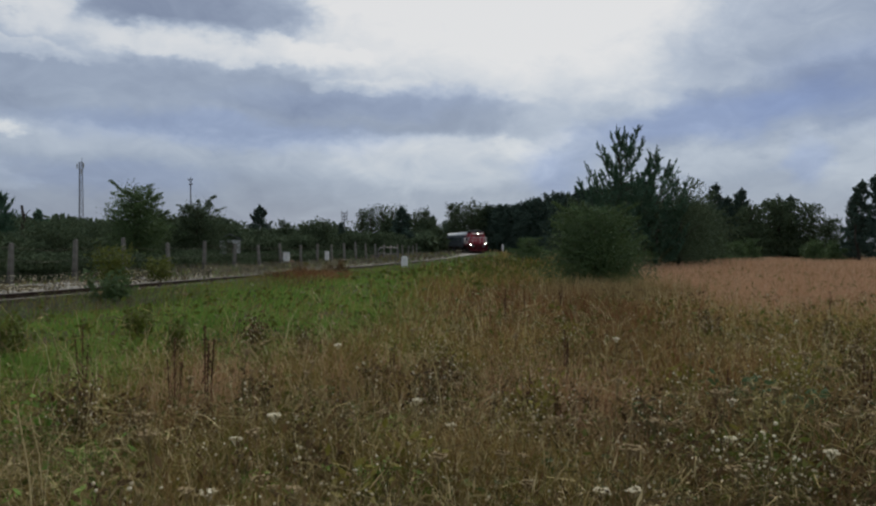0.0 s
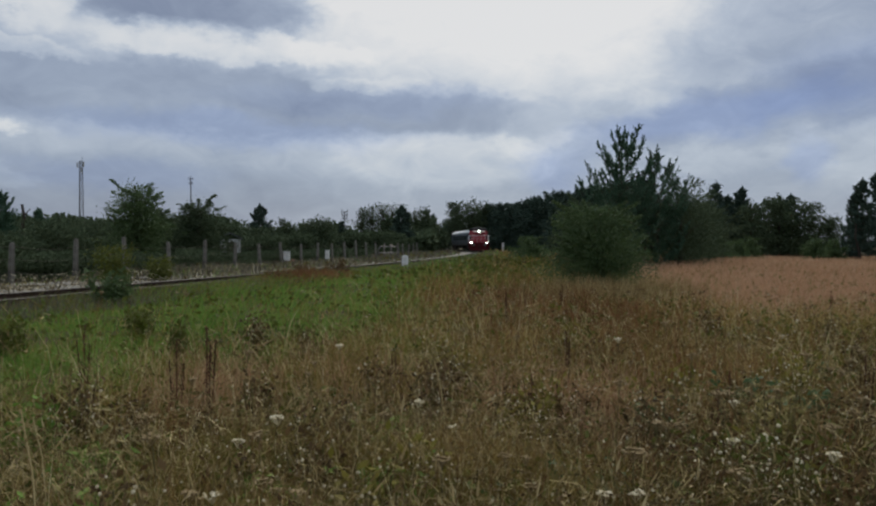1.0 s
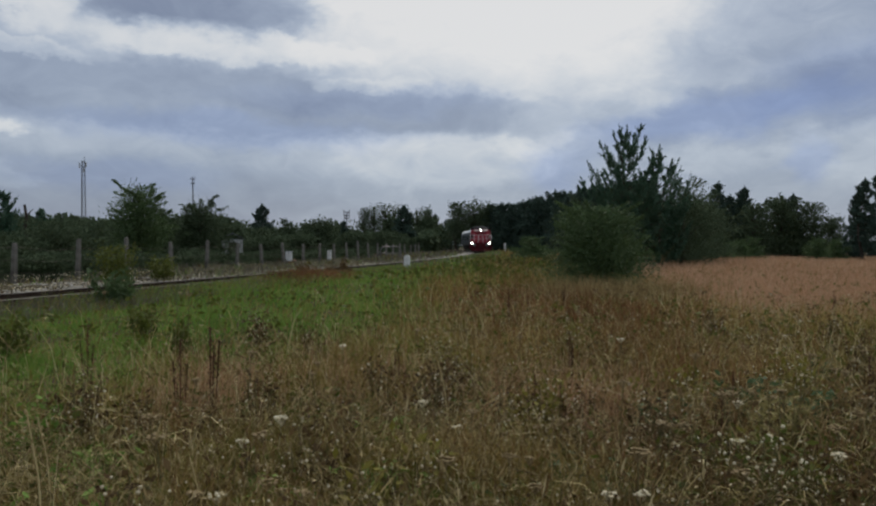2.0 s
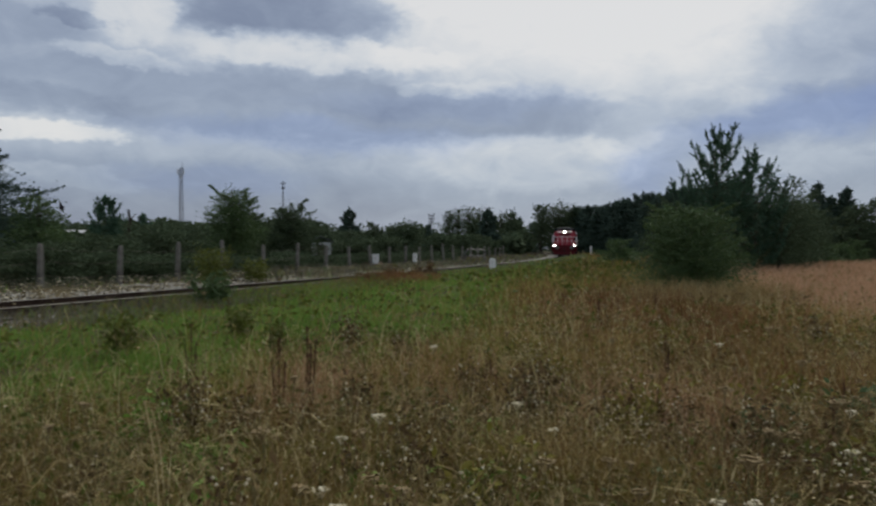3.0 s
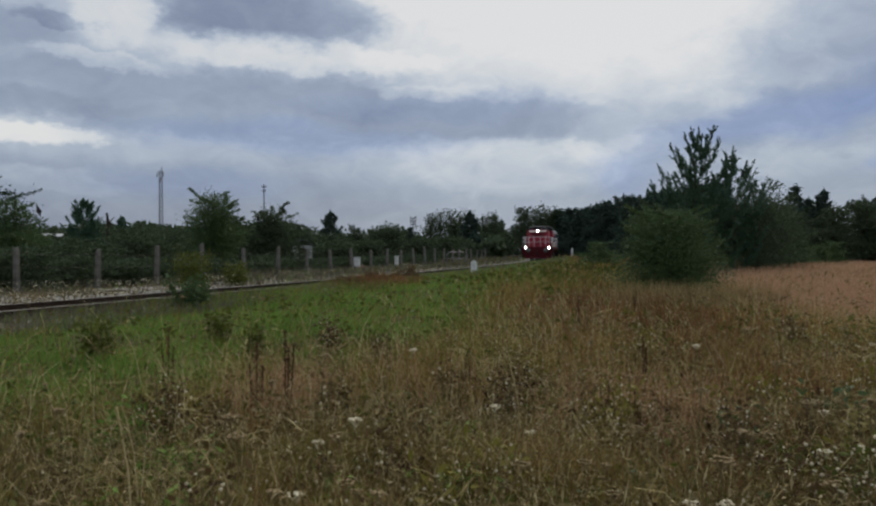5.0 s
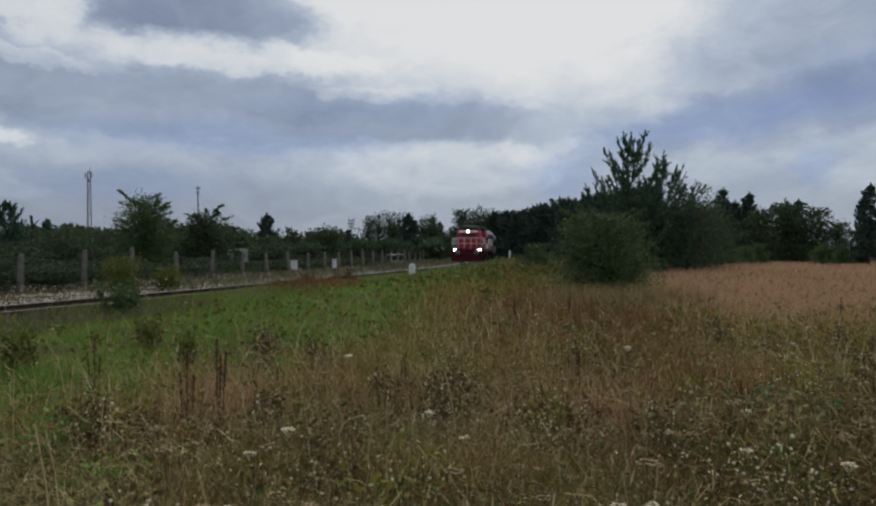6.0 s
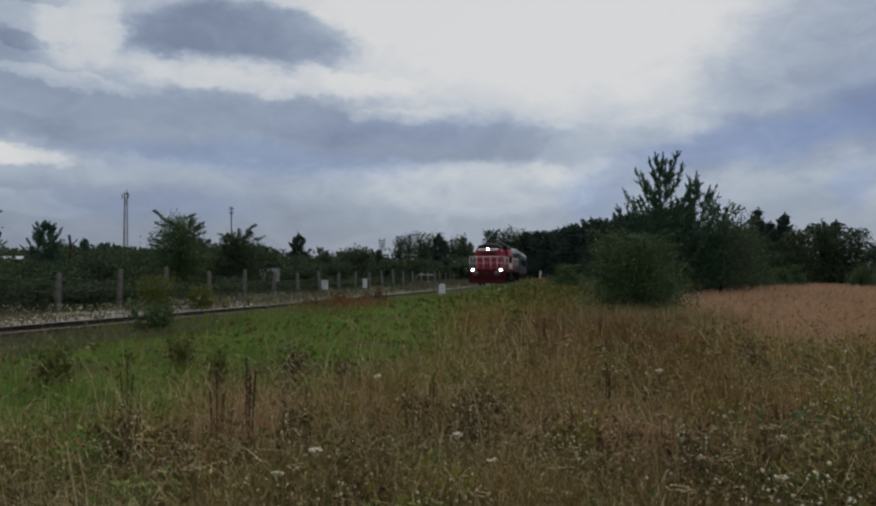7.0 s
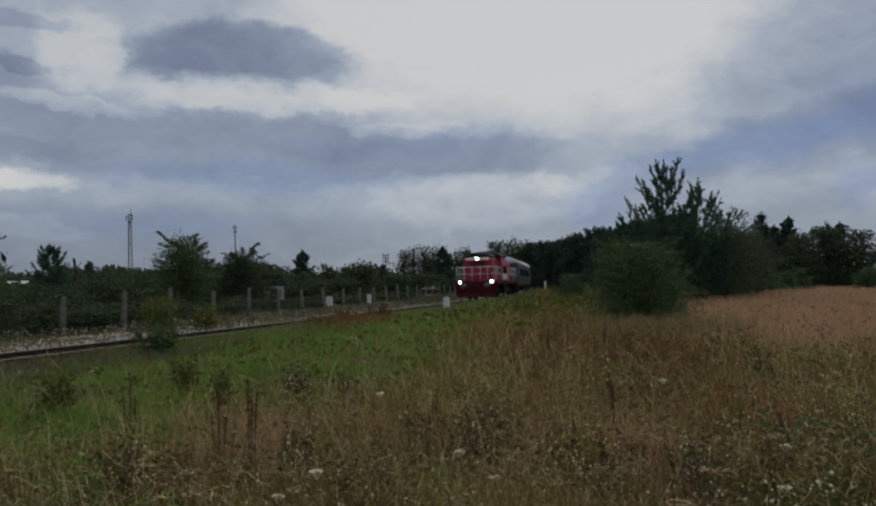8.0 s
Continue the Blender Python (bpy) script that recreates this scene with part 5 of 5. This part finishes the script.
    blades("olive_grass", x[k], y[k], MEADOW.uniform(0.2, 0.55, k.sum()) * tall[k] * bank[k], w[k] * 1.2, MEADOW.uniform(0.1, 0.9, k.sum()), M_OLIVE, "dull olive-green meadow grass")
    k = kind == 5
    blades("withered_grass", x[k], y[k], MEADOW.uniform(0.2, 0.58, k.sum()) * tall[k] * bank[k], w[k] * 1.25, MEADOW.uniform(0.1, 0.7, k.sum()), M_BROWN, "withered dark brown grass and stalks")
    k = kind == 6
    blades("weathered_grass", x[k], y[k], MEADOW.uniform(0.2, 0.60, k.sum()) * tall[k], w[k] * 1.2, MEADOW.uniform(0.1, 0.7, k.sum()), M_GREY, "weathered greyish grass between track and fence")


build_grass()


def build_shoulder_grass():
    """Grass and weeds on the ballast's near shoulder, hiding the near rail, and a rust-brown patch of them."""
    n = 76000
    s = -120 + 116 * MEADOW.random(n) ** 1.25
    o = MEADOW.uniform(0.95, 2.7, n)
    a = JOIN_A + s / ARC_R
    x, y = ARC_X + (ARC_R + o) * np.cos(a), ARC_Y + (ARC_R + o) * np.sin(a)
    keep = MEADOW.random(n) < 0.25 + 0.75 * ease(y + 4 * patchy(x, y, 1.2, 44), 12, 17)
    x, y, o = x[keep], y[keep], o[keep]
    base = np.maximum(np.where(o < 1.75, 0.43, 0.43 - (o - 1.75) * 0.34) - SINK, ground_z(x, y))
    rust = np.exp(-((y - 26.6) / 2.3) ** 2) * 0.95
    u, v = MEADOW.random(len(x)), MEADOW.random(len(x))
    tall = 0.11 + 0.06 * ease(y, 12, 16) + 0.21 * MEADOW.random(len(x)) + 0.22 * rust + 0.12 * ease(y, 40, 60)
    kind = np.where(u < rust, 0, np.where(v < 0.10 + 0.26 * ease(y, 14, 20), 1, np.where(v < 0.30 + 0.35 * ease(y, 14, 20) * (1 - ease(y, 34, 46)), 2, 3)))
    for k, mat, name, label in ((0, M_RUST, "sorrel", "rust-brown faded sorrel on the ballast shoulder"), (1, M_GREEN, "fresh_grass", "fresh green grass on the ballast shoulder"), (2, M_OLIVE, "olive_grass", "dull olive-green grass on the ballast shoulder"), (3, M_GREY, "weathered_grass", "weathered greyish stalks on the ballast shoulder")):
        m = kind == k
        blades(name, x[m], y[m], tall[m], np.maximum(0.010, 0.0007 * y[m]), MEADOW.uniform(0.1, 0.8, m.sum()), mat, label, floor=base[m])


build_shoulder_grass()


def build_shrub_stalks():
    """Pale tall stalks at the foot of the meadow shrub."""
    n = 2600
    x, y = MEADOW.normal(4.35, 1.1, n), MEADOW.normal(19.4, 0.45, n)
    blades("bleached_straws", x, y, MEADOW.uniform(0.45, 1.05, n), np.full(n, 0.017), MEADOW.uniform(0.05, 0.5, n), M_SEED, "tall pale stalks at the foot of the shrub")


build_shrub_stalks()


def build_straws():
    """Long bleached stalks that lean over the rest."""
    x, y, r = sow(8000, 1.9, 20, -0.75, 0.65)
    keep = MEADOW.random(len(x)) > np.maximum(0.97 * lush(x, y), 1.2 * withered(x, y))
    x, y, r = x[keep], y[keep], r[keep]
    n = len(x)
    _, tip = blades("bleached_straws", x, y, MEADOW.uniform(0.50, 0.95, n), np.maximum(0.0034, 0.0008 * r), MEADOW.uniform(0.2, 1.1, n), M_STRAW, "long bleached straws leaning over the meadow", wind=-0.5)
    pick = MEADOW.random(n) < 0.5
    seed_heads("straw_heads", tip[pick], MEADOW.uniform(0.02, 0.05, pick.sum()), M_SEED, "loose pale heads of bleached straws")


build_straws()


def build_tangle():
    """Fallen and crossing stems in the dry meadow, and withered flower heads on top of it."""
    x, y, r = sow(64000, 1.9, 16, -0.75, 0.65)
    keep = (MEADOW.random(len(x)) > 0.9 * lush(x, y)) & (MEADOW.random(len(x)) < (0.2 + 0.9 * patchy(x, y, 0.3, 71)) * (1 - ease(r, 6, 15)) * 0.62) & (beside_track(x, y) > 3)
    x, y, r = x[keep], y[keep], r[keep]
    n = len(x)
    p = np.stack([x, y, ground_z(x, y) + MEADOW.uniform(0.10, 0.56, n)], -1)
    d = MEADOW.normal(0, 1, (n, 3)) * [1, 1, 0.75]
    d *= (MEADOW.uniform(0.04, 0.15, n) * np.maximum(1, r / 7) / np.linalg.norm(d, axis=1))[:, None]
    side = np.cross(d, MEADOW.normal(0, 1, (n, 3)))
    side *= (np.maximum(0.0022, 0.00042 * r) / np.linalg.norm(side, axis=1))[:, None]
    bow = np.stack([0 * x, 0 * x, MEADOW.uniform(-0.02, 0.05, n)], -1)
    v = np.stack([p - d - side, p - d + side, p + bow + side, p + bow - side, p + d], 1).reshape(-1, 3)
    i = 5 * np.arange(n)[:, None]
    tagged(new("tangled_stems", arrays_mesh("tangled_stems", v, i + [3, 2, 4], i + [0, 1, 2, 3], M_TWIG)), "tangled dry stems and fallen stalks in the meadow", "grass", kind="stuff")
    x, y, r = sow(9000, 2.0, 20, -0.70, 0.65)
    keep = MEADOW.random(len(x)) < (0.10 + 0.9 * patchy(x, y, 0.5, 73) * ease(x, -2.5, 2.5)) * (1 - 0.9 * lush(x, y))
    x, y, r = x[keep], y[keep], r[keep]
    n = len(x)
    p = np.stack([x, y, ground_z(x, y) + MEADOW.uniform(0.34, 0.62, n)], -1)
    cluster = np.repeat(p, 5, 0) + MEADOW.normal(0, 1, (5 * n, 3)) * [0.022, 0.022, 0.006]
    nor = MEADOW.normal(0, 1, (5 * n, 3)) * [1, 1, 0.3]
    v, t = leaf_cards(cluster, nor, np.repeat(np.maximum(0.014, 0.0022 * r), 5)[:, None], MEADOW, 1.1)
    tagged(new("withered_flower_heads", arrays_mesh("withered_flower_heads", v, t, [], M_SPECK)), "small withered brown and cream flower heads", "wild flowers", kind="stuff")


build_tangle()


def build_weeds():
    """Low leafy weeds among the grass."""
    x, y, r = sow(60000, 2.0, 60)
    d = beside_track(x, y)
    keep = (d > 3.2) & (MEADOW.random(len(x)) < 0.10 + 0.85 * patchy(x, y, 0.8, 31) * (0.45 - 0.25 * lush(x, y)) + 0.25 * ease(x, 0.5, 3) + 0.5 * withered(x, y))
    x, y, r = x[keep], y[keep], r[keep]
    n = len(x)
    p = np.stack([x, y, ground_z(x, y) + MEADOW.uniform(0.08, 0.42, n)], -1)
    nor = np.stack([MEADOW.normal(0, 1, n), MEADOW.normal(0, 1, n), MEADOW.normal(0.3, 0.5, n)], -1)
    v, t = leaf_cards(p, nor, np.maximum(0.035, 0.0045 * r)[:, None], MEADOW, 2.0)
    tagged(new("leafy_weeds", arrays_mesh("leafy_weeds", v, t, [], M_WEED)), "low dark green leafy weeds among the grass", "weeds", kind="stuff")


build_weeds()


def flower_plant(seed, h, head, mat, label, name="yarrow"):
    """Yarrow: a thin stem, a few side stalks and flat clusters of florets."""
    rng = random.Random(seed)
    root = tagged(new(name), label, "wild flower", "flowering yarrow in the meadow")
    lean = (rng.uniform(-0.08, 0.08), rng.uniform(-0.05, 0.05))
    top = Vector((lean[0], lean[1], h))
    bm = bmesh.new()
    add_path(bm, [(0, 0, -0.05), (lean[0] * 0.4, lean[1] * 0.4, h * 0.55), top], 0.0035, 5)
    for k in range(6):
        z = h * (0.2 + 0.1 * k)
        a = rng.uniform(0, 6.28)
        add_rod(bm, (lean[0] * z / h * 0.7, lean[1] * z / h * 0.7, z), (lean[0] + 0.07 * math.cos(a), lean[1] + 0.07 * math.sin(a), z + 0.05), 0.006, 0.001, 4)
    part("stem", bm, M_STEM, root)
    bm = bmesh.new()
    for _ in range(17):
        a, q = rng.uniform(0, 6.28), head * math.sqrt(rng.random())
        c = top + Vector((q * math.cos(a), q * math.sin(a), -0.25 * q * q / head + rng.uniform(-0.004, 0.006)))
        bmesh.ops.create_icosphere(bm, subdivisions=1, radius=rng.uniform(0.007, 0.012), matrix=Matrix.Translation(c) @ Matrix.Diagonal((1, 1, 0.6, 1)))
        add_rod(bm, top - Vector((0, 0, 0.05)), c, 0.0015, 0.0015, 3)
    part("flower_head", bm, mat, root)
    return root


def dock_plant(seed, h):
    """A dead dock: a dark upright stem with stacked clumps of seeds."""
    rng = random.Random(seed)
    root = tagged(new("dock_plant"), "dead rust-brown dock stem with clustered seeds", "weed", "dead dock stems")
    bm = bmesh.new()
    stems = [((0, 0), h)] + [((rng.uniform(-0.07, 0.07), rng.uniform(-0.07, 0.07)), h * rng.uniform(0.6, 0.9)) for _ in range(2)]
    seeds = bmesh.new()
    for (dx, dy), hh in stems:
        add_path(bm, [(dx * 0.2, dy * 0.2, -0.05), (dx * 0.7, dy * 0.7, hh * 0.5), (dx, dy, hh)], 0.0055, 5)
        for k in range(56):
            f = rng.uniform(0.30, 1.0)
            c = Vector((dx * f, dy * f, hh * f)) + Vector((rng.gauss(0, 0.018), rng.gauss(0, 0.018), rng.gauss(0, 0.01))) * (1.5 - f)
            bmesh.ops.create_icosphere(seeds, subdivisions=1, radius=rng.uniform(0.005, 0.009), matrix=Matrix.Translation(c))
    part("stem", bm, M_DOCK, root)
    tagged(part("seed_head", seeds, M_DOCK, root), kind="stuff")
    return root


def at_ground(x, y, turn=0.0, k=1.0):
    return pose(x, y, float(ground_z(x, y)) - 0.02, 0, 0, turn) @ Matrix.Diagonal((k, k, k, 1))


def build_flowers():
    rng = random.Random(17)
    kinds = [flower_plant(1, 0.58, 0.040, M_UMBEL, "white flowering yarrow on a thin stem"), flower_plant(2, 0.52, 0.034, M_UMBEL, "white flowering yarrow on a thin stem"), flower_plant(3, 0.62, 0.042, M_UMBEL_OLD, "faded brownish yarrow gone to seed"), flower_plant(4, 0.55, 0.036, M_UMBEL_OLD, "faded brownish yarrow gone to seed")]
    firsts = [(-0.09, 5.2), (1.59, 4.28), (2.22, 4.22), (-1.07, 6.49)]
    for ob, (x, y) in zip(kinds, firsts):
        ob.matrix_basis = at_ground(x, y)
    for i, (x, y) in enumerate([(2.05, 3.82), (0.85, 3.16), (-0.88, 3.12), (-1.09, 4.33), (-1.01, 3.21), (0.62, 3.2)]):
        copy_thing(kinds[i % 2], at_ground(x, y, 70 * i, 1.0))
    count = 0
    while count < 130:
        r, a = 2.4 * (14 / 2.4) ** rng.random(), rng.uniform(-0.62, 0.6)
        x, y = r * math.sin(a), r * math.cos(a)
        if float(lush(np.array([x]), np.array([y]))[0]) > 0.6 and rng.random() < 0.75:
            continue
        right = 0.35 + 0.65 * (a > 0.0)
        if rng.random() > right:
            continue
        copy_thing(rng.choice(kinds if rng.random() < 0.22 else kinds[2:]), at_ground(x, y, rng.uniform(0, 360), rng.uniform(0.75, 1.15)))
        count += 1
    docks = [dock_plant(5, 0.90), dock_plant(6, 0.78), dock_plant(7, 0.66)]
    spots = [(-1.85, 6.05), (-2.09, 6.05), (0.71, 5.9), (0.90, 5.85), (-3.45, 7.4), (-0.46, 7.4), (2.6, 16), (1.7, 15), (3.1, 17.5), (1.2, 13.5), (0.9, 19), (4.4, 15.5), (7.2, 14), (1.9, 5.2), (2.4, 6.3), (3.3, 5.9), (-0.4, 7.0), (2.9, 8.0), (1.25, 7.5)]
    for i, (x, y) in enumerate(spots):
        if i < 3:
            docks[i].matrix_basis = at_ground(x, y)
        else:
            copy_thing(docks[i % 3], at_ground(x, y, rng.uniform(0, 360), rng.uniform(0.65, 0.95)))


build_flowers()


def leafy_bush(x, y, h, r, seed, name, label, category, mat, leaves, leaf, bloom=0, floret=0.0075):
    """A small herb: many stems, narrow leaves and, if asked, white florets."""
    rng = np.random.default_rng(seed)
    root = tagged(new(name), label, category)
    root.matrix_basis = at_ground(x, y)
    bm = bmesh.new()
    pts, nor, tips = [], [], []
    for k in range(14):
        a, q = rng.uniform(0, 6.28), r * math.sqrt(rng.random())
        tip = np.array([q * math.cos(a), q * math.sin(a), h * rng.uniform(0.65, 1.0)])
        add_path(bm, [(tip[0] * 0.5, tip[1] * 0.5, -0.03), tuple(tip * [0.8, 0.8, 0.55]), tuple(tip)], 0.0035, 5)
        f = rng.uniform(0.05, 1.0, (leaves // 14, 1))
        pts.append(tip * (f * [0, 0, 1] + (0.5 + 0.5 * f) * [1, 1, 0]) + rng.normal(0, 0.03 + 0.12 * r, (len(f), 3)))
        nor.append(rng.normal(0, 1, (len(f), 3)) + [0, 0, 0.6])
        tips += [tip * [1, 1, rng.uniform(0.5, 1.0)] + rng.normal(0, 0.04, 3) for _ in range(bloom // 14)]
    tagged(part("stem", bm, M_STEM, root), kind="stuff")
    v, t = leaf_cards(np.concatenate(pts), np.concatenate(nor), leaf, rng, 2.4)
    ob = new("leaves", arrays_mesh("leaves", v, t, [], mat))
    ob.parent = root
    if bloom:
        bm = bmesh.new()
        for c in tips:
            bmesh.ops.create_icosphere(bm, subdivisions=1, radius=floret * rng.uniform(0.65, 1.3), matrix=Matrix.Translation(Vector(c)))
        tagged(part("flower_head", bm, M_UMBEL, root, "tiny white florets"), kind="stuff")
    return root


leafy_bush(1.66, 3.85, 0.64, 0.24, 1, "aster_clump", "green herb clump dotted with tiny white flowers", "wild flower", M_WEED, 620, 0.024, 224, 0.009)
leafy_bush(2.0, 4.6, 0.78, 0.15, 2, "goldenrod", "yellow-green feathery herb gone over", "weed", M_GOLD, 420, 0.022)
leafy_bush(0.92, 3.5, 0.46, 0.25, 3, "weed_clump", "dark green leafy weed clump in dry grass", "weed", M_WEED, 420, 0.035)
leafy_bush(-7.0, 16.2, 0.80, 0.42, 4, "weed_clump", "dark green tall weed clump by the track", "weed", M_LEAF, 1200, 0.05)
leafy_bush(-10.5, 24.4, 1.25, 0.75, 5, "weed_clump", "yellow-green tall weeds between track and fence", "weed", M_WEED, 1500, 0.05)
leafy_bush(-9.7, 26.6, 0.95, 0.6, 6, "weed_clump", "yellow-green tall weeds between track and fence", "weed", M_WEED, 1000, 0.05)
leafy_bush(-4.3, 11.0, 0.62, 0.22, 7, "weed_clump", "dark leafy weed standing in fresh grass", "weed", M_WEED, 400, 0.04)
leafy_bush(-3.3, 9.6, 0.66, 0.16, 8, "weed_clump", "dark leafy weed standing in fresh grass", "weed", M_WEED, 400, 0.035)
leafy_bush(-5.2, 9.2, 0.60, 0.25, 9, "weed_clump", "dark leafy weed standing in fresh grass", "weed", M_WEED, 400, 0.04)
leafy_bush(-1.0, 4.4, 0.40, 0.22, 10, "weed_clump", "fresh green weed clump in dry grass", "weed", M_GREEN, 420, 0.03)
leafy_bush(-1.55, 3.6, 0.38, 0.25, 11, "weed_clump", "dark green weed clump in dry grass", "weed", M_WEED, 420, 0.03)


def tall_stalk(x, y, h, seed):
    """One long bleached grass stalk with a loose seed head, rising over the rest."""
    rng = random.Random(seed)
    root = tagged(new("grass_stalk"), "long pale bleached grass stalk with a loose head", "grass", "long bleached stalks")
    root.matrix_basis = at_ground(x, y)
    bm = bmesh.new()
    add_path(bm, [(0, 0, -0.03), (-0.02, 0.01, h * 0.4), (-0.05, 0.02, h * 0.75), (-0.10, 0.03, h)], 0.0034, 5)
    part("stem", bm, M_STRAW, root)
    bm = bmesh.new()
    for k in range(26):
        f = rng.uniform(0.68, 1.0)
        c = Vector((-0.10 * f * f + rng.gauss(0, 0.010), 0.03 * f + rng.gauss(0, 0.010), h * f))
        bmesh.ops.create_icosphere(bm, subdivisions=1, radius=rng.uniform(0.003, 0.006), matrix=Matrix.Translation(c) @ Matrix.Diagonal((1, 1, 2.2, 1)))
    tagged(part("seed_head", bm, M_SEED, root), kind="stuff")


for i, (x, y, h) in enumerate([(-1.52, 2.9, 1.0), (-1.02, 3.3, 0.72), (0.06, 5.3, 0.86), (-1.9, 3.7, 0.78)]):
    tall_stalk(x, y, h, 60 + i)


leafy_bush(-4.7, 27.0, 0.62, 0.55, 12, "weed_clump", "rust-brown faded weeds beside the rails", "weed", M_BROWN, 700, 0.05)
leafy_bush(-4.0, 29.2, 0.66, 0.6, 13, "weed_clump", "rust-brown faded weeds beside the rails", "weed", M_BROWN, 700, 0.05)
leafy_bush(-5.3, 25.0, 0.52, 0.4, 14, "weed_clump", "rust-brown faded weeds beside the rails", "weed", M_BROWN, 500, 0.045)


def scatter_clumps():
    """Bushy weeds all over the near meadow: green ones, withered ones, and some still in flower."""
    rng = random.Random(33)
    green = leafy_bush(0.9, 3.5, 0.46, 0.17, 15, "weed_clump", "dark green leafy weed clump in dry grass", "weed", M_LEAF, 420, 0.032)
    brown = leafy_bush(2.2, 5.0, 0.56, 0.15, 16, "withered_weed", "withered dark brown weed with cream seed tufts", "weed", M_BROWN, 380, 0.022, 56)
    fresh = leafy_bush(-2.1, 4.6, 0.42, 0.20, 17, "weed_clump", "fresh green weed clump in dry grass", "weed", M_GREEN, 420, 0.03)
    olive = leafy_bush(1.6, 6.4, 0.52, 0.18, 18, "weed_clump", "yellow-green weed clump with cream flowers", "weed", M_OLIVE, 420, 0.026, 70)
    for ob, group in ((green, "green weed clumps"), (brown, "withered weeds"), (fresh, "fresh weed clumps"), (olive, "yellow-green weed clumps")):
        tagged(ob, group=group)
    for source, count, a0, a1, r0, r1 in ((green, 16, 0.02, 0.60, 3.2, 10), (brown, 46, -0.25, 0.62, 2.9, 13), (fresh, 7, -0.62, 0.05, 3.2, 7), (olive, 30, -0.1, 0.62, 3.4, 13), (brown, 10, -0.6, -0.2, 3.0, 6)):
        for _ in range(count):
            r, a = r0 * (r1 / r0) ** rng.random(), rng.uniform(a0, a1)
            copy_thing(source, at_ground(r * math.sin(a), r * math.cos(a), rng.uniform(0, 360), rng.uniform(0.7, 1.2)))


scatter_clumps()


def build_surroundings():
    """The same meadow goes on behind and beside the walker."""
    n = 90000
    r = 0.5 * (40 / 0.5) ** MEADOW.random(n)
    a = MEADOW.uniform(0.70, 2 * math.pi - 0.78, n)
    x, y = r * np.sin(a), r * np.cos(a)
    d = beside_track(x, y)
    far = (d > 2.0) & (np.hypot(x, y) > 0.45)
    x, y, r = x[far], y[far], r[far]
    green = MEADOW.random(len(x)) < lush(x, y)
    for k, mat, name, label in ((green, M_GREEN, "fresh_grass", "fresh green grass beside the railway"), (~green, M_DRY, "dry_grass", "tall dry straw-coloured meadow grass")):
        blades(name, x[k], y[k], MEADOW.uniform(0.2, 0.55, k.sum()), np.maximum(0.007, 0.0016 * r[k]), MEADOW.uniform(0.1, 0.8, k.sum()), mat, label)


build_surroundings()


def build_specks():
    """Tiny white wayside flowers on the ballast's far shoulder."""
    n = 6000
    s = MEADOW.uniform(-125, -70, n)
    o = MEADOW.uniform(-5.0, -1.7, n)
    a = JOIN_A + s / ARC_R
    x, y = ARC_X + (ARC_R + o) * np.cos(a), ARC_Y + (ARC_R + o) * np.sin(a)
    p = np.stack([x, y, np.maximum(ground_z(x, y), 0.25) + MEADOW.uniform(0.12, 0.30, n)], -1)
    v, t = leaf_cards(p, MEADOW.normal(0, 1, (n, 3)) + [0, -1, 0.5], np.full((n, 1), 0.035), MEADOW, 1.1)
    tagged(new("wayside_flowers", arrays_mesh("wayside_flowers", v, t, [], M_UMBEL)), "tiny white wayside flowers on the ballast shoulder", "wild flowers", kind="stuff")


build_specks()

motions()
